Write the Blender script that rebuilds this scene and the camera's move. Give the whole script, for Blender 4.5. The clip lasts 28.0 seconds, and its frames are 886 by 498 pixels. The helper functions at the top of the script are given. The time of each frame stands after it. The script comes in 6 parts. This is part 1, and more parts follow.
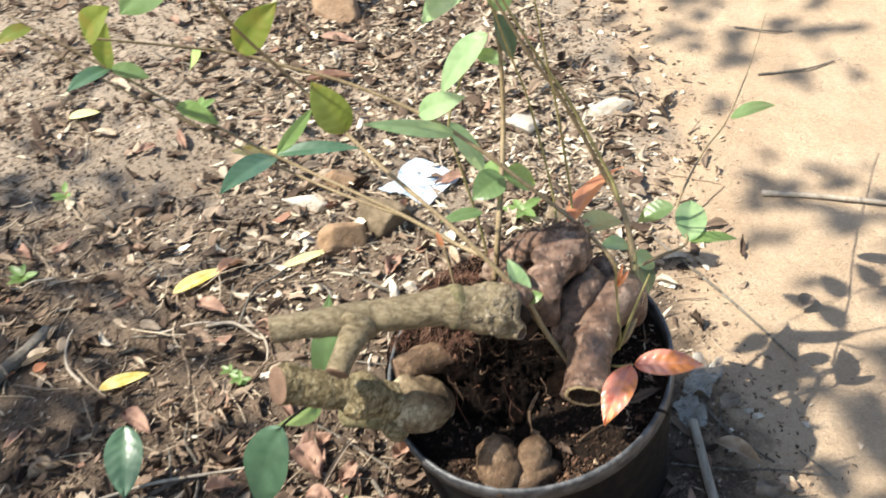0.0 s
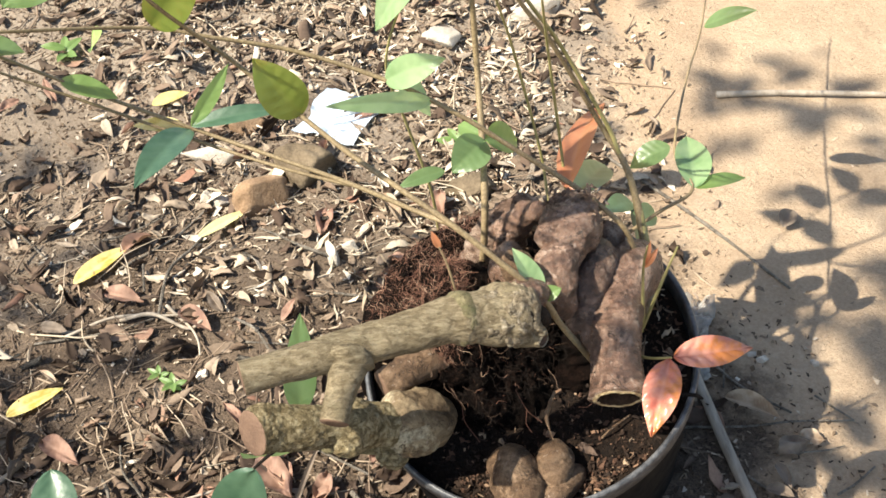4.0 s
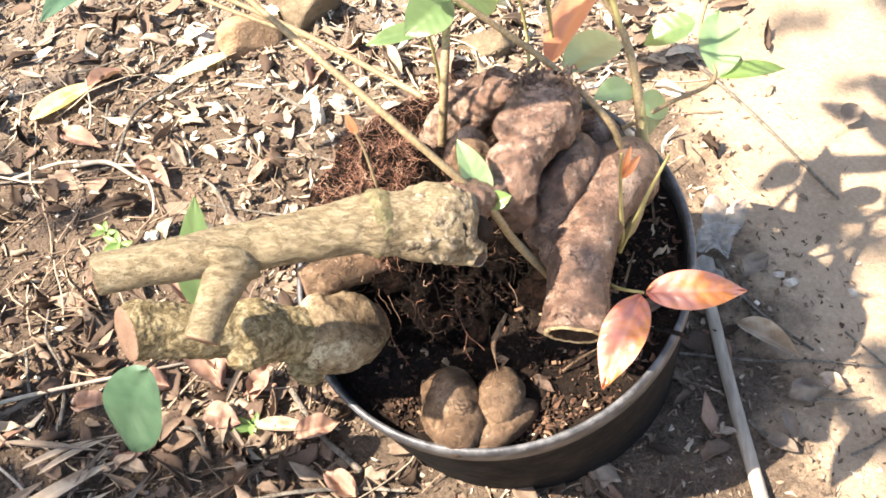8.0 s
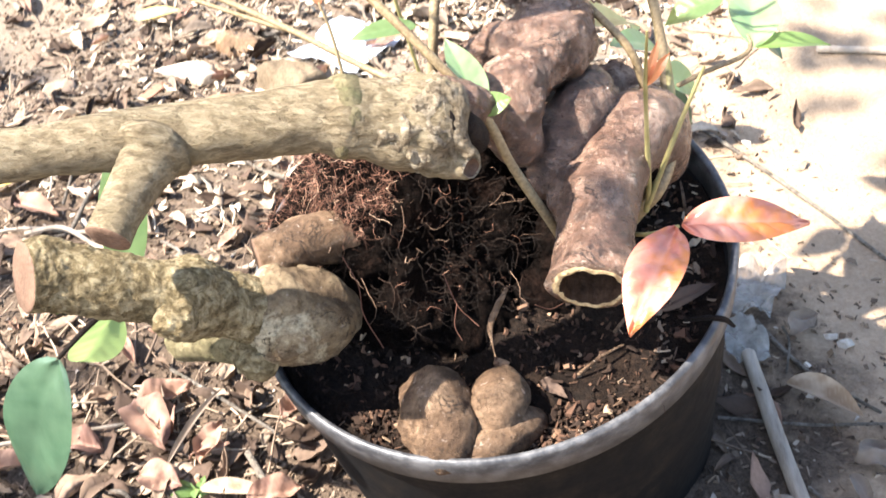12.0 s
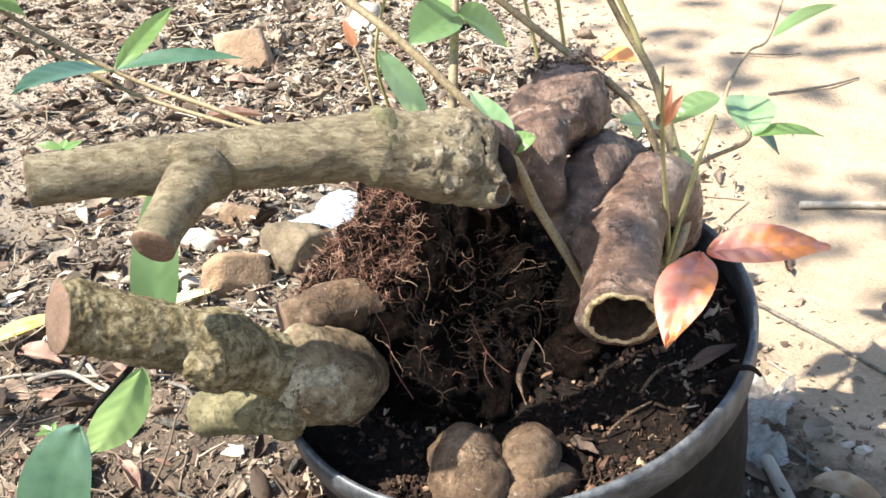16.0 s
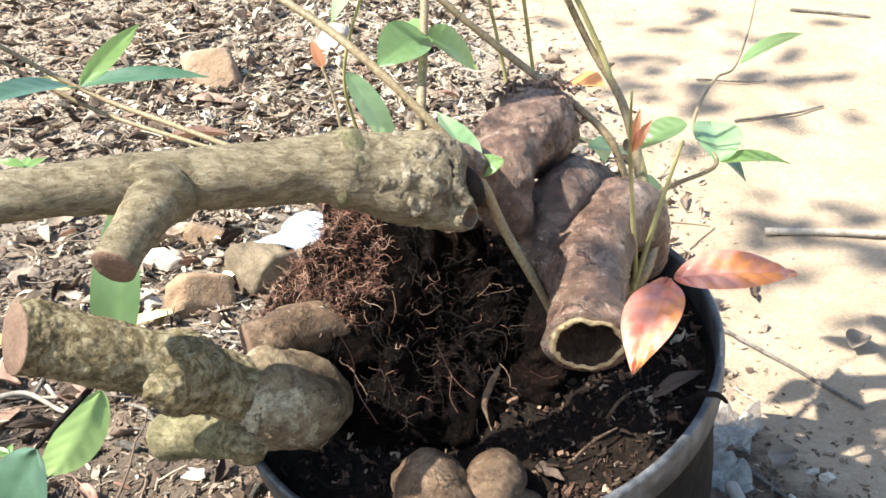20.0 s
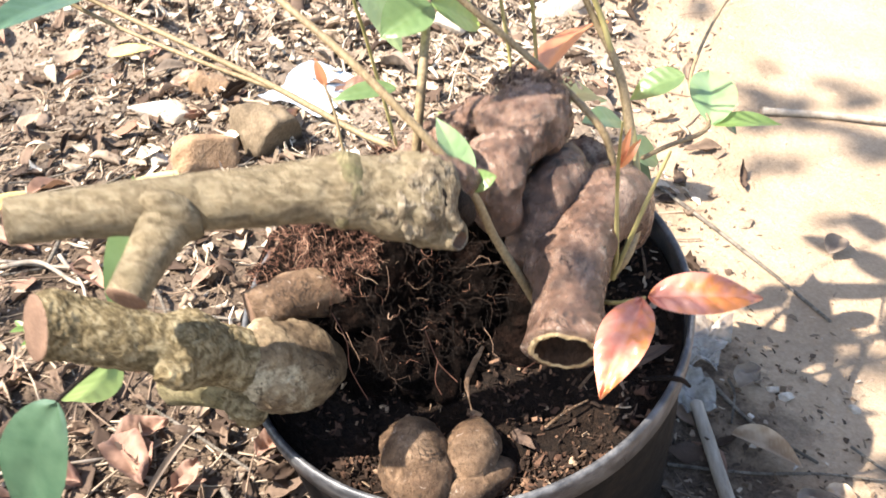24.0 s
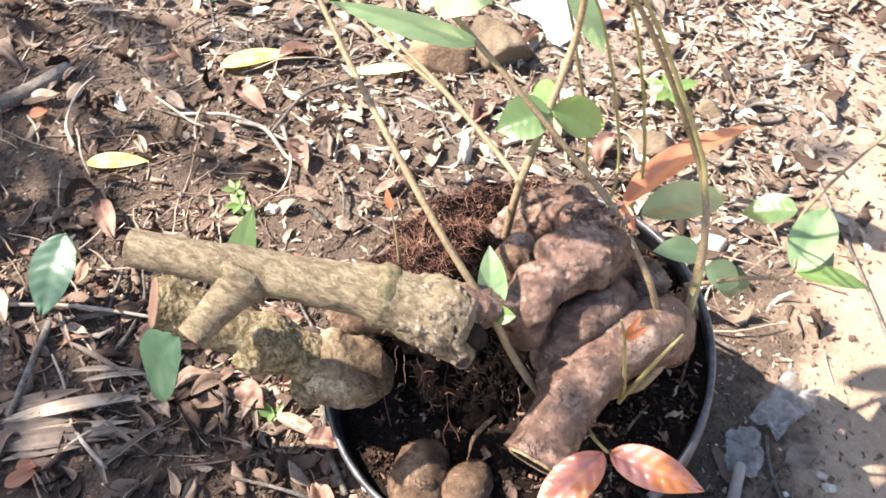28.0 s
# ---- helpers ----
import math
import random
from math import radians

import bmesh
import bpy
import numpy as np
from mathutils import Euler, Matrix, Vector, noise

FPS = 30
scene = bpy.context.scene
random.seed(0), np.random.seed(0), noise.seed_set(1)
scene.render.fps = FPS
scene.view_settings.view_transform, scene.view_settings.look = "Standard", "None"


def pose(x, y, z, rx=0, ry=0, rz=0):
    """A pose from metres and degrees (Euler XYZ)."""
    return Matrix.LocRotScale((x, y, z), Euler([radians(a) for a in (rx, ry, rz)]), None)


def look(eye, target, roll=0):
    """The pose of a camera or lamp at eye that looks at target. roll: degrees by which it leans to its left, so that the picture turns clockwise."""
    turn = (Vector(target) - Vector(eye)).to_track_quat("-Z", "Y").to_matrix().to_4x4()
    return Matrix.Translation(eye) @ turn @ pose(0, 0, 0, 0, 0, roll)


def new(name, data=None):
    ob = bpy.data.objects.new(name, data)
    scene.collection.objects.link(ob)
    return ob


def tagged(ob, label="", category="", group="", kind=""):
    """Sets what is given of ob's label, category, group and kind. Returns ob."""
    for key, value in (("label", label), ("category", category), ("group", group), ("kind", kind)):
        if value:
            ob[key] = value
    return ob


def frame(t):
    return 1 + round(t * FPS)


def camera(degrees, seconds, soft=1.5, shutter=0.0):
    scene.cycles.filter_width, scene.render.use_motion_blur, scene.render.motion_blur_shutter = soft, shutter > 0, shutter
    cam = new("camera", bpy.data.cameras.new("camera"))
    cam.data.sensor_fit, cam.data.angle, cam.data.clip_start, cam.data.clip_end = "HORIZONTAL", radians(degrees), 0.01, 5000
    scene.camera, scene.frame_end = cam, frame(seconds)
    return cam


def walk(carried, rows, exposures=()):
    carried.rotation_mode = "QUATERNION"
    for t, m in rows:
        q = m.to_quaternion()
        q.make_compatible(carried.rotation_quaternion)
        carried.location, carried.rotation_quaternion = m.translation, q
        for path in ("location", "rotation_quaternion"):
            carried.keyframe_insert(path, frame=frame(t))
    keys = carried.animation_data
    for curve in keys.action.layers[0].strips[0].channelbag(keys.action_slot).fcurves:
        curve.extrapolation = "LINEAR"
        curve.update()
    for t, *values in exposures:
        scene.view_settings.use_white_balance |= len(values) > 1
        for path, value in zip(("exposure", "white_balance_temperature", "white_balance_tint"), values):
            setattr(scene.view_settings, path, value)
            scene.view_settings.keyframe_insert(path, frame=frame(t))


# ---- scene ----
cam = camera(42.0, 28.0, soft=1.6, shutter=0.4)
PATH = [
    (0, (0.1660, 0.1614, 0.9889), (0.0429, 0.9653, 0.4069), -3.64),
    (0.5, (0.1047, 0.2645, 0.9944), (0.0403, 1.0668, 0.4011), -3.83),
    (1, (0.0485, 0.3338, 0.9836), (-0.0002, 1.1340, 0.3859), -5.14),
    (1.5, (0.0537, 0.3637, 0.9654), (0.0172, 1.1311, 0.3253), -3.89),
    (2, (0.0610, 0.3771, 0.9604), (0.0300, 1.1212, 0.2930), -4.65),
    (2.5, (0.0534, 0.3766, 0.9636), (0.0318, 1.1156, 0.2901), -4.68),
    (3, (0.0439, 0.3743, 0.9622), (0.0264, 1.1078, 0.2828), -4.37),
    (3.5, (0.0433, 0.3737, 0.9607), (0.0314, 1.1092, 0.2832), -4.46),
    (5.5, (0.0518, 0.3899, 0.9581), (0.0623, 1.1177, 0.2724), -3.74),
    (6, (0.0698, 0.4336, 0.9191), (0.0459, 1.1159, 0.1885), -1.83),
    (6.5, (0.1054, 0.4839, 0.8879), (0.0169, 1.1395, 0.1379), -4.96),
    (7, (0.1205, 0.5009, 0.8700), (0.0253, 1.1290, 0.0977), -5.95),
    (7.5, (0.1338, 0.5134, 0.8629), (0.0441, 1.1428, 0.0911), -5.06),
    (8, (0.1496, 0.5236, 0.8581), (0.0608, 1.1571, 0.0894), -4.83),
    (8.5, (0.1688, 0.5469, 0.8511), (0.0578, 1.1755, 0.0813), -4.10),
    (9, (0.1892, 0.5688, 0.8433), (0.0720, 1.1839, 0.0636), -3.72),
    (9.5, (0.1969, 0.5809, 0.8429), (0.0736, 1.1949, 0.0633), -3.48),
    (10, (0.2144, 0.5796, 0.8214), (0.0662, 1.1931, 0.0458), -3.24),
    (10.5, (0.2210, 0.5860, 0.7800), (0.0527, 1.2222, 0.0270), -3.86),
    (11, (0.1910, 0.5537, 0.7238), (0.0429, 1.2395, 0.0111), -4.92),
    (11.5, (0.1653, 0.5271, 0.6624), (0.0505, 1.2632, -0.0046), -3.58),
    (12, (0.1539, 0.4976, 0.6166), (0.0512, 1.2932, 0.0194), -3.62),
    (12.5, (0.1460, 0.4672, 0.5651), (0.0611, 1.3311, 0.0687), -3.44),
    (14.5, (0.1195, 0.4252, 0.5294), (0.0648, 1.3381, 0.1248), -3.01),
    (15, (0.1229, 0.4259, 0.5258), (0.0771, 1.3384, 0.1192), -2.51),
    (15.5, (0.1255, 0.4253, 0.5260), (0.0712, 1.3385, 0.1221), -2.83),
    (16, (0.1253, 0.4272, 0.5246), (0.0464, 1.3389, 0.1213), -3.51),
    (16.5, (0.1230, 0.4313, 0.5252), (0.0620, 1.3480, 0.1303), -3.07),
    (17, (0.1286, 0.4290, 0.5239), (0.0752, 1.3481, 0.1336), -3.11),
    (17.5, (0.1234, 0.4280, 0.5256), (0.0536, 1.3459, 0.1350), -3.01),
    (18, (0.1252, 0.4258, 0.5260), (0.0527, 1.3490, 0.1486), -3.07),
    (18.5, (0.1225, 0.4277, 0.5257), (0.0441, 1.3521, 0.1524), -3.30),
    (19, (0.1226, 0.4277, 0.5250), (0.0590, 1.3524, 0.1496), -2.79),
    (19.5, (0.1217, 0.4290, 0.5251), (0.0532, 1.3538, 0.1509), -2.77),
    (20, (0.1250, 0.4327, 0.5228), (0.0754, 1.3535, 0.1358), -2.16),
    (20.5, (0.1275, 0.4333, 0.5225), (0.0738, 1.3550, 0.1384), -2.58),
    (22.5, (0.1284, 0.4345, 0.5178), (0.0868, 1.3505, 0.1186), -1.88),
    (23, (0.1301, 0.4315, 0.5174), (0.0952, 1.3486, 0.1202), -1.97),
    (23.5, (0.1330, 0.4460, 0.5260), (0.0727, 1.3414, 0.0847), -2.28),
    (24, (0.1317, 0.4696, 0.6654), (0.0818, 1.2801, 0.0818), 0.35),
    (24.5, (0.1199, 0.4284, 0.8175), (0.0611, 1.1662, 0.1450), -1.15),
    (25, (0.1144, 0.3489, 0.9057), (0.0470, 1.0696, 0.2158), -3.24),
    (25.5, (0.1536, 0.3136, 0.9428), (0.0291, 1.0241, 0.2502), -2.72),
    (26, (0.2380, 0.3466, 0.9529), (0.0384, 1.0329, 0.2535), 1.52),
    (26.5, (0.3017, 0.3779, 0.9522), (0.0523, 1.0482, 0.2532), 0.56),
    (27, (0.3037, 0.4390, 0.9462), (0.0578, 1.0853, 0.2239), -0.49),
    (27.5, (0.2658, 0.5294, 0.9345), (0.0304, 1.1424, 0.1803), 1.97),
    (28, (0.2698, 0.5829, 0.9194), (-0.0027, 1.1634, 0.1521), 3.09),
]
EXPOSURES = [(0, 1.35, 6750, 7), (1, 1.16, 6850, 7), (2, 1.22, 6950, 7), (3, 1.3, 7000, 7), (6, 1.58, 7050, 11), (8, 2.30, 7350, 14), (10, 2.34, 7250, 16), (12, 2.40, 6700, 13), (14.5, 1.75, 6500, 9), (17, 1.9, 6300, 5), (20, 1.88, 6300, 5), (22.5, 1.7, 6350, 6), (24, 2.08, 6850, 13), (25, 1.98, 6900, 15), (26, 2.13, 6950, 17), (28, 2.02, 6650, 17)]
walk(cam, [(t, look(eye, target, roll)) for t, eye, target, roll in PATH], EXPOSURES)

# ---- light ----
LIGHT = Vector((0.77, 0.31, -1.0)).normalized()
world = bpy.data.worlds.new("sky")
scene.world = world
world.use_nodes = True
wn = world.node_tree
sky = wn.nodes.new("ShaderNodeTexSky")
sky.sky_type = "NISHITA"
sky.sun_disc = False
sky.sun_elevation = math.asin(-LIGHT.z)
sky.sun_rotation = math.atan2(-LIGHT.x, -LIGHT.y)
wn.nodes["Background"].inputs["Strength"].default_value = 0.105
wn.links.new(sky.outputs["Color"], wn.nodes["Background"].inputs["Color"])
sun = new("sun", bpy.data.lights.new("sun", "SUN"))
sun.data.energy = 5.0
sun.data.angle = radians(0.53)
sun.data.color = (1.0, 0.955, 0.88)
sun.rotation_mode = "QUATERNION"
sun.rotation_quaternion = LIGHT.to_track_quat("-Z", "Y")


# ---- materials ----
def ramp_stops(node, stops):
    cr = node.color_ramp
    while len(cr.elements) < len(stops):
        cr.elements.new(0.5)
    for el, (p, c) in zip(cr.elements, stops):
        el.position, el.color = p, (*c, 1)


class Mat:
    """A small builder for node materials in object space, scaled in metres."""

    def __init__(self, name, rough=0.7, spec=0.4):
        self.m = bpy.data.materials.new(name)
        self.m.use_nodes = True
        self.t = self.m.node_tree
        self.b = self.t.nodes["Principled BSDF"]
        self.b.inputs["Roughness"].default_value = rough
        self.b.inputs["Specular IOR Level"].default_value = spec
        self.geo = self.add("ShaderNodeNewGeometry")
        self.pos = self.geo.outputs["Position"]

    def add(self, kind):
        return self.t.nodes.new(kind)

    def link(self, a, b):
        self.t.links.new(a, b)

    def noise(self, scale, detail=4, rough=0.6, stretch=None, distort=0.0):
        n = self.add("ShaderNodeTexNoise")
        n.inputs["Scale"].default_value = scale
        n.inputs["Detail"].default_value = detail
        n.inputs["Roughness"].default_value = rough
        n.inputs["Distortion"].default_value = distort
        src = self.pos
        if stretch:
            mp = self.add("ShaderNodeMapping")
            mp.inputs["Scale"].default_value = stretch
            self.link(src, mp.inputs["Vector"])
            src = mp.outputs["Vector"]
        self.link(src, n.inputs["Vector"])
        return n.outputs["Fac"]

    def voronoi(self, scale, feature="F1"):
        n = self.add("ShaderNodeTexVoronoi")
        n.feature = feature
        n.inputs["Scale"].default_value = scale
        self.link(self.pos, n.inputs["Vector"])
        return n.outputs["Distance"]

    def ramp(self, fac, stops):
        n = self.add("ShaderNodeValToRGB")
        ramp_stops(n, stops)
        self.link(fac, n.inputs["Fac"])
        return n.outputs["Color"]

    def mix(self, fac, a, b, mode="MIX"):
        n = self.add("ShaderNodeMix")
        n.data_type, n.blend_type = "RGBA", mode
        for v, k in ((fac, 0), (a, 6), (b, 7)):
            if isinstance(v, (int, float)):
                n.inputs[k].default_value = v
            elif isinstance(v, tuple):
                n.inputs[k].default_value = (*v, 1)
            else:
                self.link(v, n.inputs[k])
        return n.outputs[2]

    def mathop(self, op, a, b=0.0):
        n = self.add("ShaderNodeMath")
        n.operation = op
        for v, k in ((a, 0), (b, 1)):
            if isinstance(v, (int, float)):
                n.inputs[k].default_value = v
            else:
                self.link(v, n.inputs[k])
        return n.outputs[0]

    def attribute(self, name):
        n = self.add("ShaderNodeAttribute")
        n.attribute_name = name
        return n.outputs["Fac"]

    def object_random(self):
        return self.add("ShaderNodeObjectInfo").outputs["Random"]

    def island(self):
        return self.geo.outputs["Random Per Island"]

    def color(self, c):
        if isinstance(c, tuple):
            self.b.inputs["Base Color"].default_value = (*c, 1)
        else:
            self.link(c, self.b.inputs["Base Color"])
        return self

    def rough(self, c):
        self.link(c, self.b.inputs["Roughness"])
        return self

    def bump(self, height, dist, strength=1.0):
        n = self.add("ShaderNodeBump")
        n.inputs["Strength"].default_value = strength
        n.inputs["Distance"].default_value = dist
        self.link(height, n.inputs["Height"])
        if self.b.inputs["Normal"].is_linked:
            self.link(self.b.inputs["Normal"].links[0].from_socket, n.inputs["Normal"])
        self.link(n.outputs["Normal"], self.b.inputs["Normal"])
        return self

    def translucent(self, share, col):
        tr = self.add("ShaderNodeBsdfTranslucent")
        if isinstance(col, tuple):
            tr.inputs["Color"].default_value = (*col, 1)
        else:
            self.link(col, tr.inputs["Color"])
        mx = self.add("ShaderNodeMixShader")
        mx.inputs[0].default_value = share
        self.link(self.b.outputs[0], mx.inputs[1])
        self.link(tr.outputs[0], mx.inputs[2])
        self.link(mx.outputs[0], self.t.nodes["Material Output"].inputs["Surface"])
        return self


def bark(name, dark, mid, pale, patch, patch_at, rough=0.75, spec=0.3, grain=None, specks=0.6, cracks=0.0, relief=0.004, broad_size=34, contrast=0.55, edge=0.14, flecks=0.655):
    """Bark of three tones with soft patches, dark specks and hairline cracks; grain stretches the streaks along a limb."""
    m = Mat(name, rough, spec)
    fine = m.noise(620, 5, 0.75, grain)
    broad = m.noise(broad_size, 7, 0.66, grain, 0.6)
    c = m.ramp(broad, [(0.32, dark), (0.48, mid), (0.66, pale)])
    patches = m.ramp(m.noise(17, 6, 0.68, distort=1.2), [(patch_at, (0, 0, 0)), (patch_at + edge, (1, 1, 1))])
    c = m.mix(m.mathop("MULTIPLY", patches, 0.85), c, patch)
    streak = m.noise(170, 5, 0.72, grain, 0.4)
    c = m.mix(contrast, c, m.ramp(streak, [(0.34, (0.45, 0.42, 0.38)), (0.50, (0.92, 0.92, 0.92)), (0.68, (1.35, 1.33, 1.28))]), "MULTIPLY")
    dots = m.ramp(m.noise(290, 2, 0.5, grain), [(0.365, (1, 1, 1)), (0.41, (0, 0, 0))])
    c = m.mix(m.mathop("MULTIPLY", dots, specks), c, dark)
    c = m.mix(0.4, c, m.ramp(fine, [(0.32, (0.45, 0.43, 0.4)), (0.62, (1.05, 1.05, 1.05))]), "MULTIPLY")
    if cracks:
        line = m.mathop("ABSOLUTE", m.mathop("SUBTRACT", m.noise(48, 5, 0.6, distort=0.8), 0.5))
        where = m.ramp(m.noise(30, 3, 0.6), [(0.50, (0, 0, 0)), (0.58, (1, 1, 1))])
        crack = m.mix(1.0, m.ramp(line, [(0.006, (1, 1, 1)), (0.014, (0, 0, 0))]), where, "MULTIPLY")
        c = m.mix(m.mathop("MULTIPLY", crack, cracks), c, (0.015, 0.009, 0.007))
        chips = m.ramp(m.noise(150, 5, 0.65, distort=1.2), [(flecks, (0, 0, 0)), (flecks + 0.02, (1, 1, 1))])
        c = m.mix(m.mathop("MULTIPLY", chips, 0.6), c, (0.52, 0.42, 0.34))
        m.bump(crack, -0.0012, 0.9)
    m.color(c)
    m.rough(m.ramp(broad, [(0.35, (rough + 0.1,) * 3), (0.65, (rough - 0.12,) * 3)]))
    flaky = m.ramp(m.noise(150, 8, 0.72, grain, 1.4), [(0.40, (0, 0, 0)), (0.52, (0.75, 0.75, 0.75)), (0.56, (0.35, 0.35, 0.35)), (0.70, (1, 1, 1))])
    m.bump(broad, relief, 0.7).bump(flaky, 0.0013, 0.8).bump(streak, 0.0030, 0.9).bump(dots, -0.0010, 0.8).bump(fine, 0.0016, 0.9)
    return m


ALONG = (0.45, 1.0, 1.0)
M_TAN = bark("tan_bark", (0.150, 0.112, 0.062), (0.27, 0.210, 0.124), (0.42, 0.345, 0.22), (0.245, 0.198, 0.110), 0.54, grain=ALONG, specks=0.6, broad_size=210, contrast=0.26, relief=0.003).m
M_NODE = bark("greenish_bark", (0.105, 0.090, 0.044), (0.25, 0.21, 0.11), (0.42, 0.36, 0.21), (0.17, 0.18, 0.072), 0.50).m
M_LICHEN = bark("lichen_bark", (0.10, 0.072, 0.034), (0.285, 0.218, 0.114), (0.58, 0.485, 0.30), (0.165, 0.122, 0.060), 0.56, 0.85, 0.2, specks=0.6, relief=0.005, broad_size=140, contrast=0.5).m
M_BULB = bark("smooth_knob_bark", (0.075, 0.048, 0.027), (0.22, 0.154, 0.090), (0.43, 0.335, 0.205), (0.66, 0.57, 0.39), 0.515, 0.8, 0.25, specks=0.4, cracks=0.9, relief=0.004, contrast=0.5, edge=0.08).m
M_BROWN = bark("red_brown_bark", (0.052, 0.028, 0.018), (0.195, 0.107, 0.070), (0.37, 0.240, 0.172), (0.52, 0.375, 0.285), 0.57, 0.32, 0.6, specks=0.45, cracks=0.95, relief=0.004, broad_size=60, contrast=0.7, edge=0.08, flecks=0.63).m
M_ROOT = bark("root_skin", (0.075, 0.043, 0.024), (0.185, 0.112, 0.064), (0.36, 0.24, 0.15), (0.12, 0.07, 0.04), 0.56, 0.65, 0.3, specks=0.4, cracks=0.8, relief=0.003, broad_size=45, flecks=0.64).m
M_DARKROOT = bark("dark_root", (0.008, 0.0055, 0.004), (0.018, 0.012, 0.009), (0.036, 0.024, 0.017), (0.014, 0.010, 0.008), 0.60, 0.9, 0.2).m
M_PINK = bark("flaking_inner_bark", (0.09, 0.053, 0.038), (0.24, 0.155, 0.112), (0.50, 0.385, 0.30), (0.15, 0.085, 0.06), 0.57, 0.8, 0.2, cracks=0.9, relief=0.006, broad_size=70).m
M_DEAD = bark("bleached_deadwood", (0.12, 0.090, 0.058), (0.30, 0.240, 0.160), (0.54, 0.465, 0.345), (0.22, 0.165, 0.10), 0.57, 0.85, 0.2, specks=0.8, broad_size=110).m

cut = Mat("cut_wood", 0.8, 0.2)
cut.color(cut.mix(0.5, cut.ramp(cut.noise(60, 4, 0.6), [(0.3, (0.075, 0.042, 0.027)), (0.65, (0.165, 0.098, 0.064))]), cut.ramp(cut.noise(500, 4, 0.7), [(0.3, (0.085, 0.052, 0.036)), (0.7, (0.22, 0.142, 0.098))])))
cut.bump(cut.noise(300, 4, 0.6), 0.001, 0.8)
M_CUT = cut.m
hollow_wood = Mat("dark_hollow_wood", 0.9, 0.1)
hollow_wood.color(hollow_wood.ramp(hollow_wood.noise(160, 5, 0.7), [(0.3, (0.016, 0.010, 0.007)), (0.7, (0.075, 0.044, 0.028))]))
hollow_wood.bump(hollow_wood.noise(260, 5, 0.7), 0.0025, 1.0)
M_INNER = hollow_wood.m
ring = Mat("pale_cut_ring", 0.8, 0.2)
ring.color(ring.ramp(ring.noise(220, 4, 0.7), [(0.3, (0.13, 0.085, 0.045)), (0.48, (0.36, 0.265, 0.145)), (0.7, (0.58, 0.47, 0.29))]))
ring.bump(ring.noise(350, 4, 0.6), 0.0012, 0.9)
M_RING = ring.m

soil = Mat("potting_soil", 0.95, 0.15)
soil.color(soil.mix(soil.ramp(soil.noise(60, 5, 0.7), [(0.42, (0, 0, 0)), (0.62, (1, 1, 1))]), soil.ramp(soil.noise(240, 5, 0.7), [(0.3, (0.005, 0.0034, 0.0026)), (0.7, (0.020, 0.013, 0.009))]), soil.ramp(soil.noise(300, 4, 0.7), [(0.3, (0.008, 0.005, 0.0034)), (0.7, (0.032, 0.019, 0.012))])))
soil.bump(soil.noise(90, 6, 0.75), 0.008, 1.0).bump(soil.noise(420, 4, 0.7), 0.0015, 1.0)
M_SOIL = soil.m

# root mat coloured near black to carry the shade under the limbs
rmat = Mat("shade_black_root_mat", 1.0, 0.05)
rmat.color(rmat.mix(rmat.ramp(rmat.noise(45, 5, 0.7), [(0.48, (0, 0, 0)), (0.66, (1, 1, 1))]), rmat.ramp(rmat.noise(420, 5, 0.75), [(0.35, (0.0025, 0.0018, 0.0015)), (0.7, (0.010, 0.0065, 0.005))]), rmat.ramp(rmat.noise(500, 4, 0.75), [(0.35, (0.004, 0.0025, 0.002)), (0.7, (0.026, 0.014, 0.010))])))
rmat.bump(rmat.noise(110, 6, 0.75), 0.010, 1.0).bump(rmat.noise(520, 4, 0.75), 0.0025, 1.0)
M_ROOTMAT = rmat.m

crumb = Mat("soil_crumbs", 0.95, 0.15)
crumb.color(crumb.ramp(crumb.island(), [(0.0, (0.018, 0.012, 0.009)), (0.5, (0.042, 0.026, 0.018)), (0.8, (0.085, 0.046, 0.030)), (0.95, (0.16, 0.095, 0.06)), (1.0, (0.36, 0.26, 0.17))]))
M_CRUMB = crumb.m
fibre = Mat("root_fibre", 0.85, 0.2)
fibre.color(fibre.ramp(fibre.island(), [(0.0, (0.030, 0.017, 0.012)), (0.45, (0.125, 0.056, 0.037)), (0.85, (0.29, 0.150, 0.10)), (1.0, (0.48, 0.34, 0.24))]))
M_FIBRE = fibre.m
# fibre colour darkened to paint in the hollow's shade
dfibre = Mat("shade_dark_root_fibre", 0.9, 0.2)
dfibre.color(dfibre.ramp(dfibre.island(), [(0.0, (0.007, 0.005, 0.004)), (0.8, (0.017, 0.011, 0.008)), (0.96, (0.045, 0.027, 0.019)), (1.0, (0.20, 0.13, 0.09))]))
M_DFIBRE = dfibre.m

plastic = Mat("black_pot_plastic", 0.7, 0.12)
plastic.color(plastic.mix(plastic.ramp(plastic.noise(35, 6, 0.7), [(0.5, (0, 0, 0)), (0.75, (1, 1, 1))]), (0.005, 0.005, 0.0055), (0.020, 0.015, 0.011)))
plastic.rough(plastic.ramp(plastic.noise(60, 5, 0.7), [(0.3, (0.62, 0.62, 0.62)), (0.75, (0.90, 0.90, 0.90))]))
plastic.bump(plastic.noise(90, 4, 0.6), 0.0008, 0.5)
M_POT = plastic.m
worn = Mat("worn_grey_rim", 0.45, 0.5)
worn.color(worn.mix(worn.ramp(worn.noise(70, 6, 0.7), [(0.42, (0, 0, 0)), (0.62, (1, 1, 1))]), (0.030, 0.031, 0.034), (0.105, 0.105, 0.106)))
worn.bump(worn.noise(300, 4, 0.6), 0.0006, 0.6)
M_RIM = worn.m


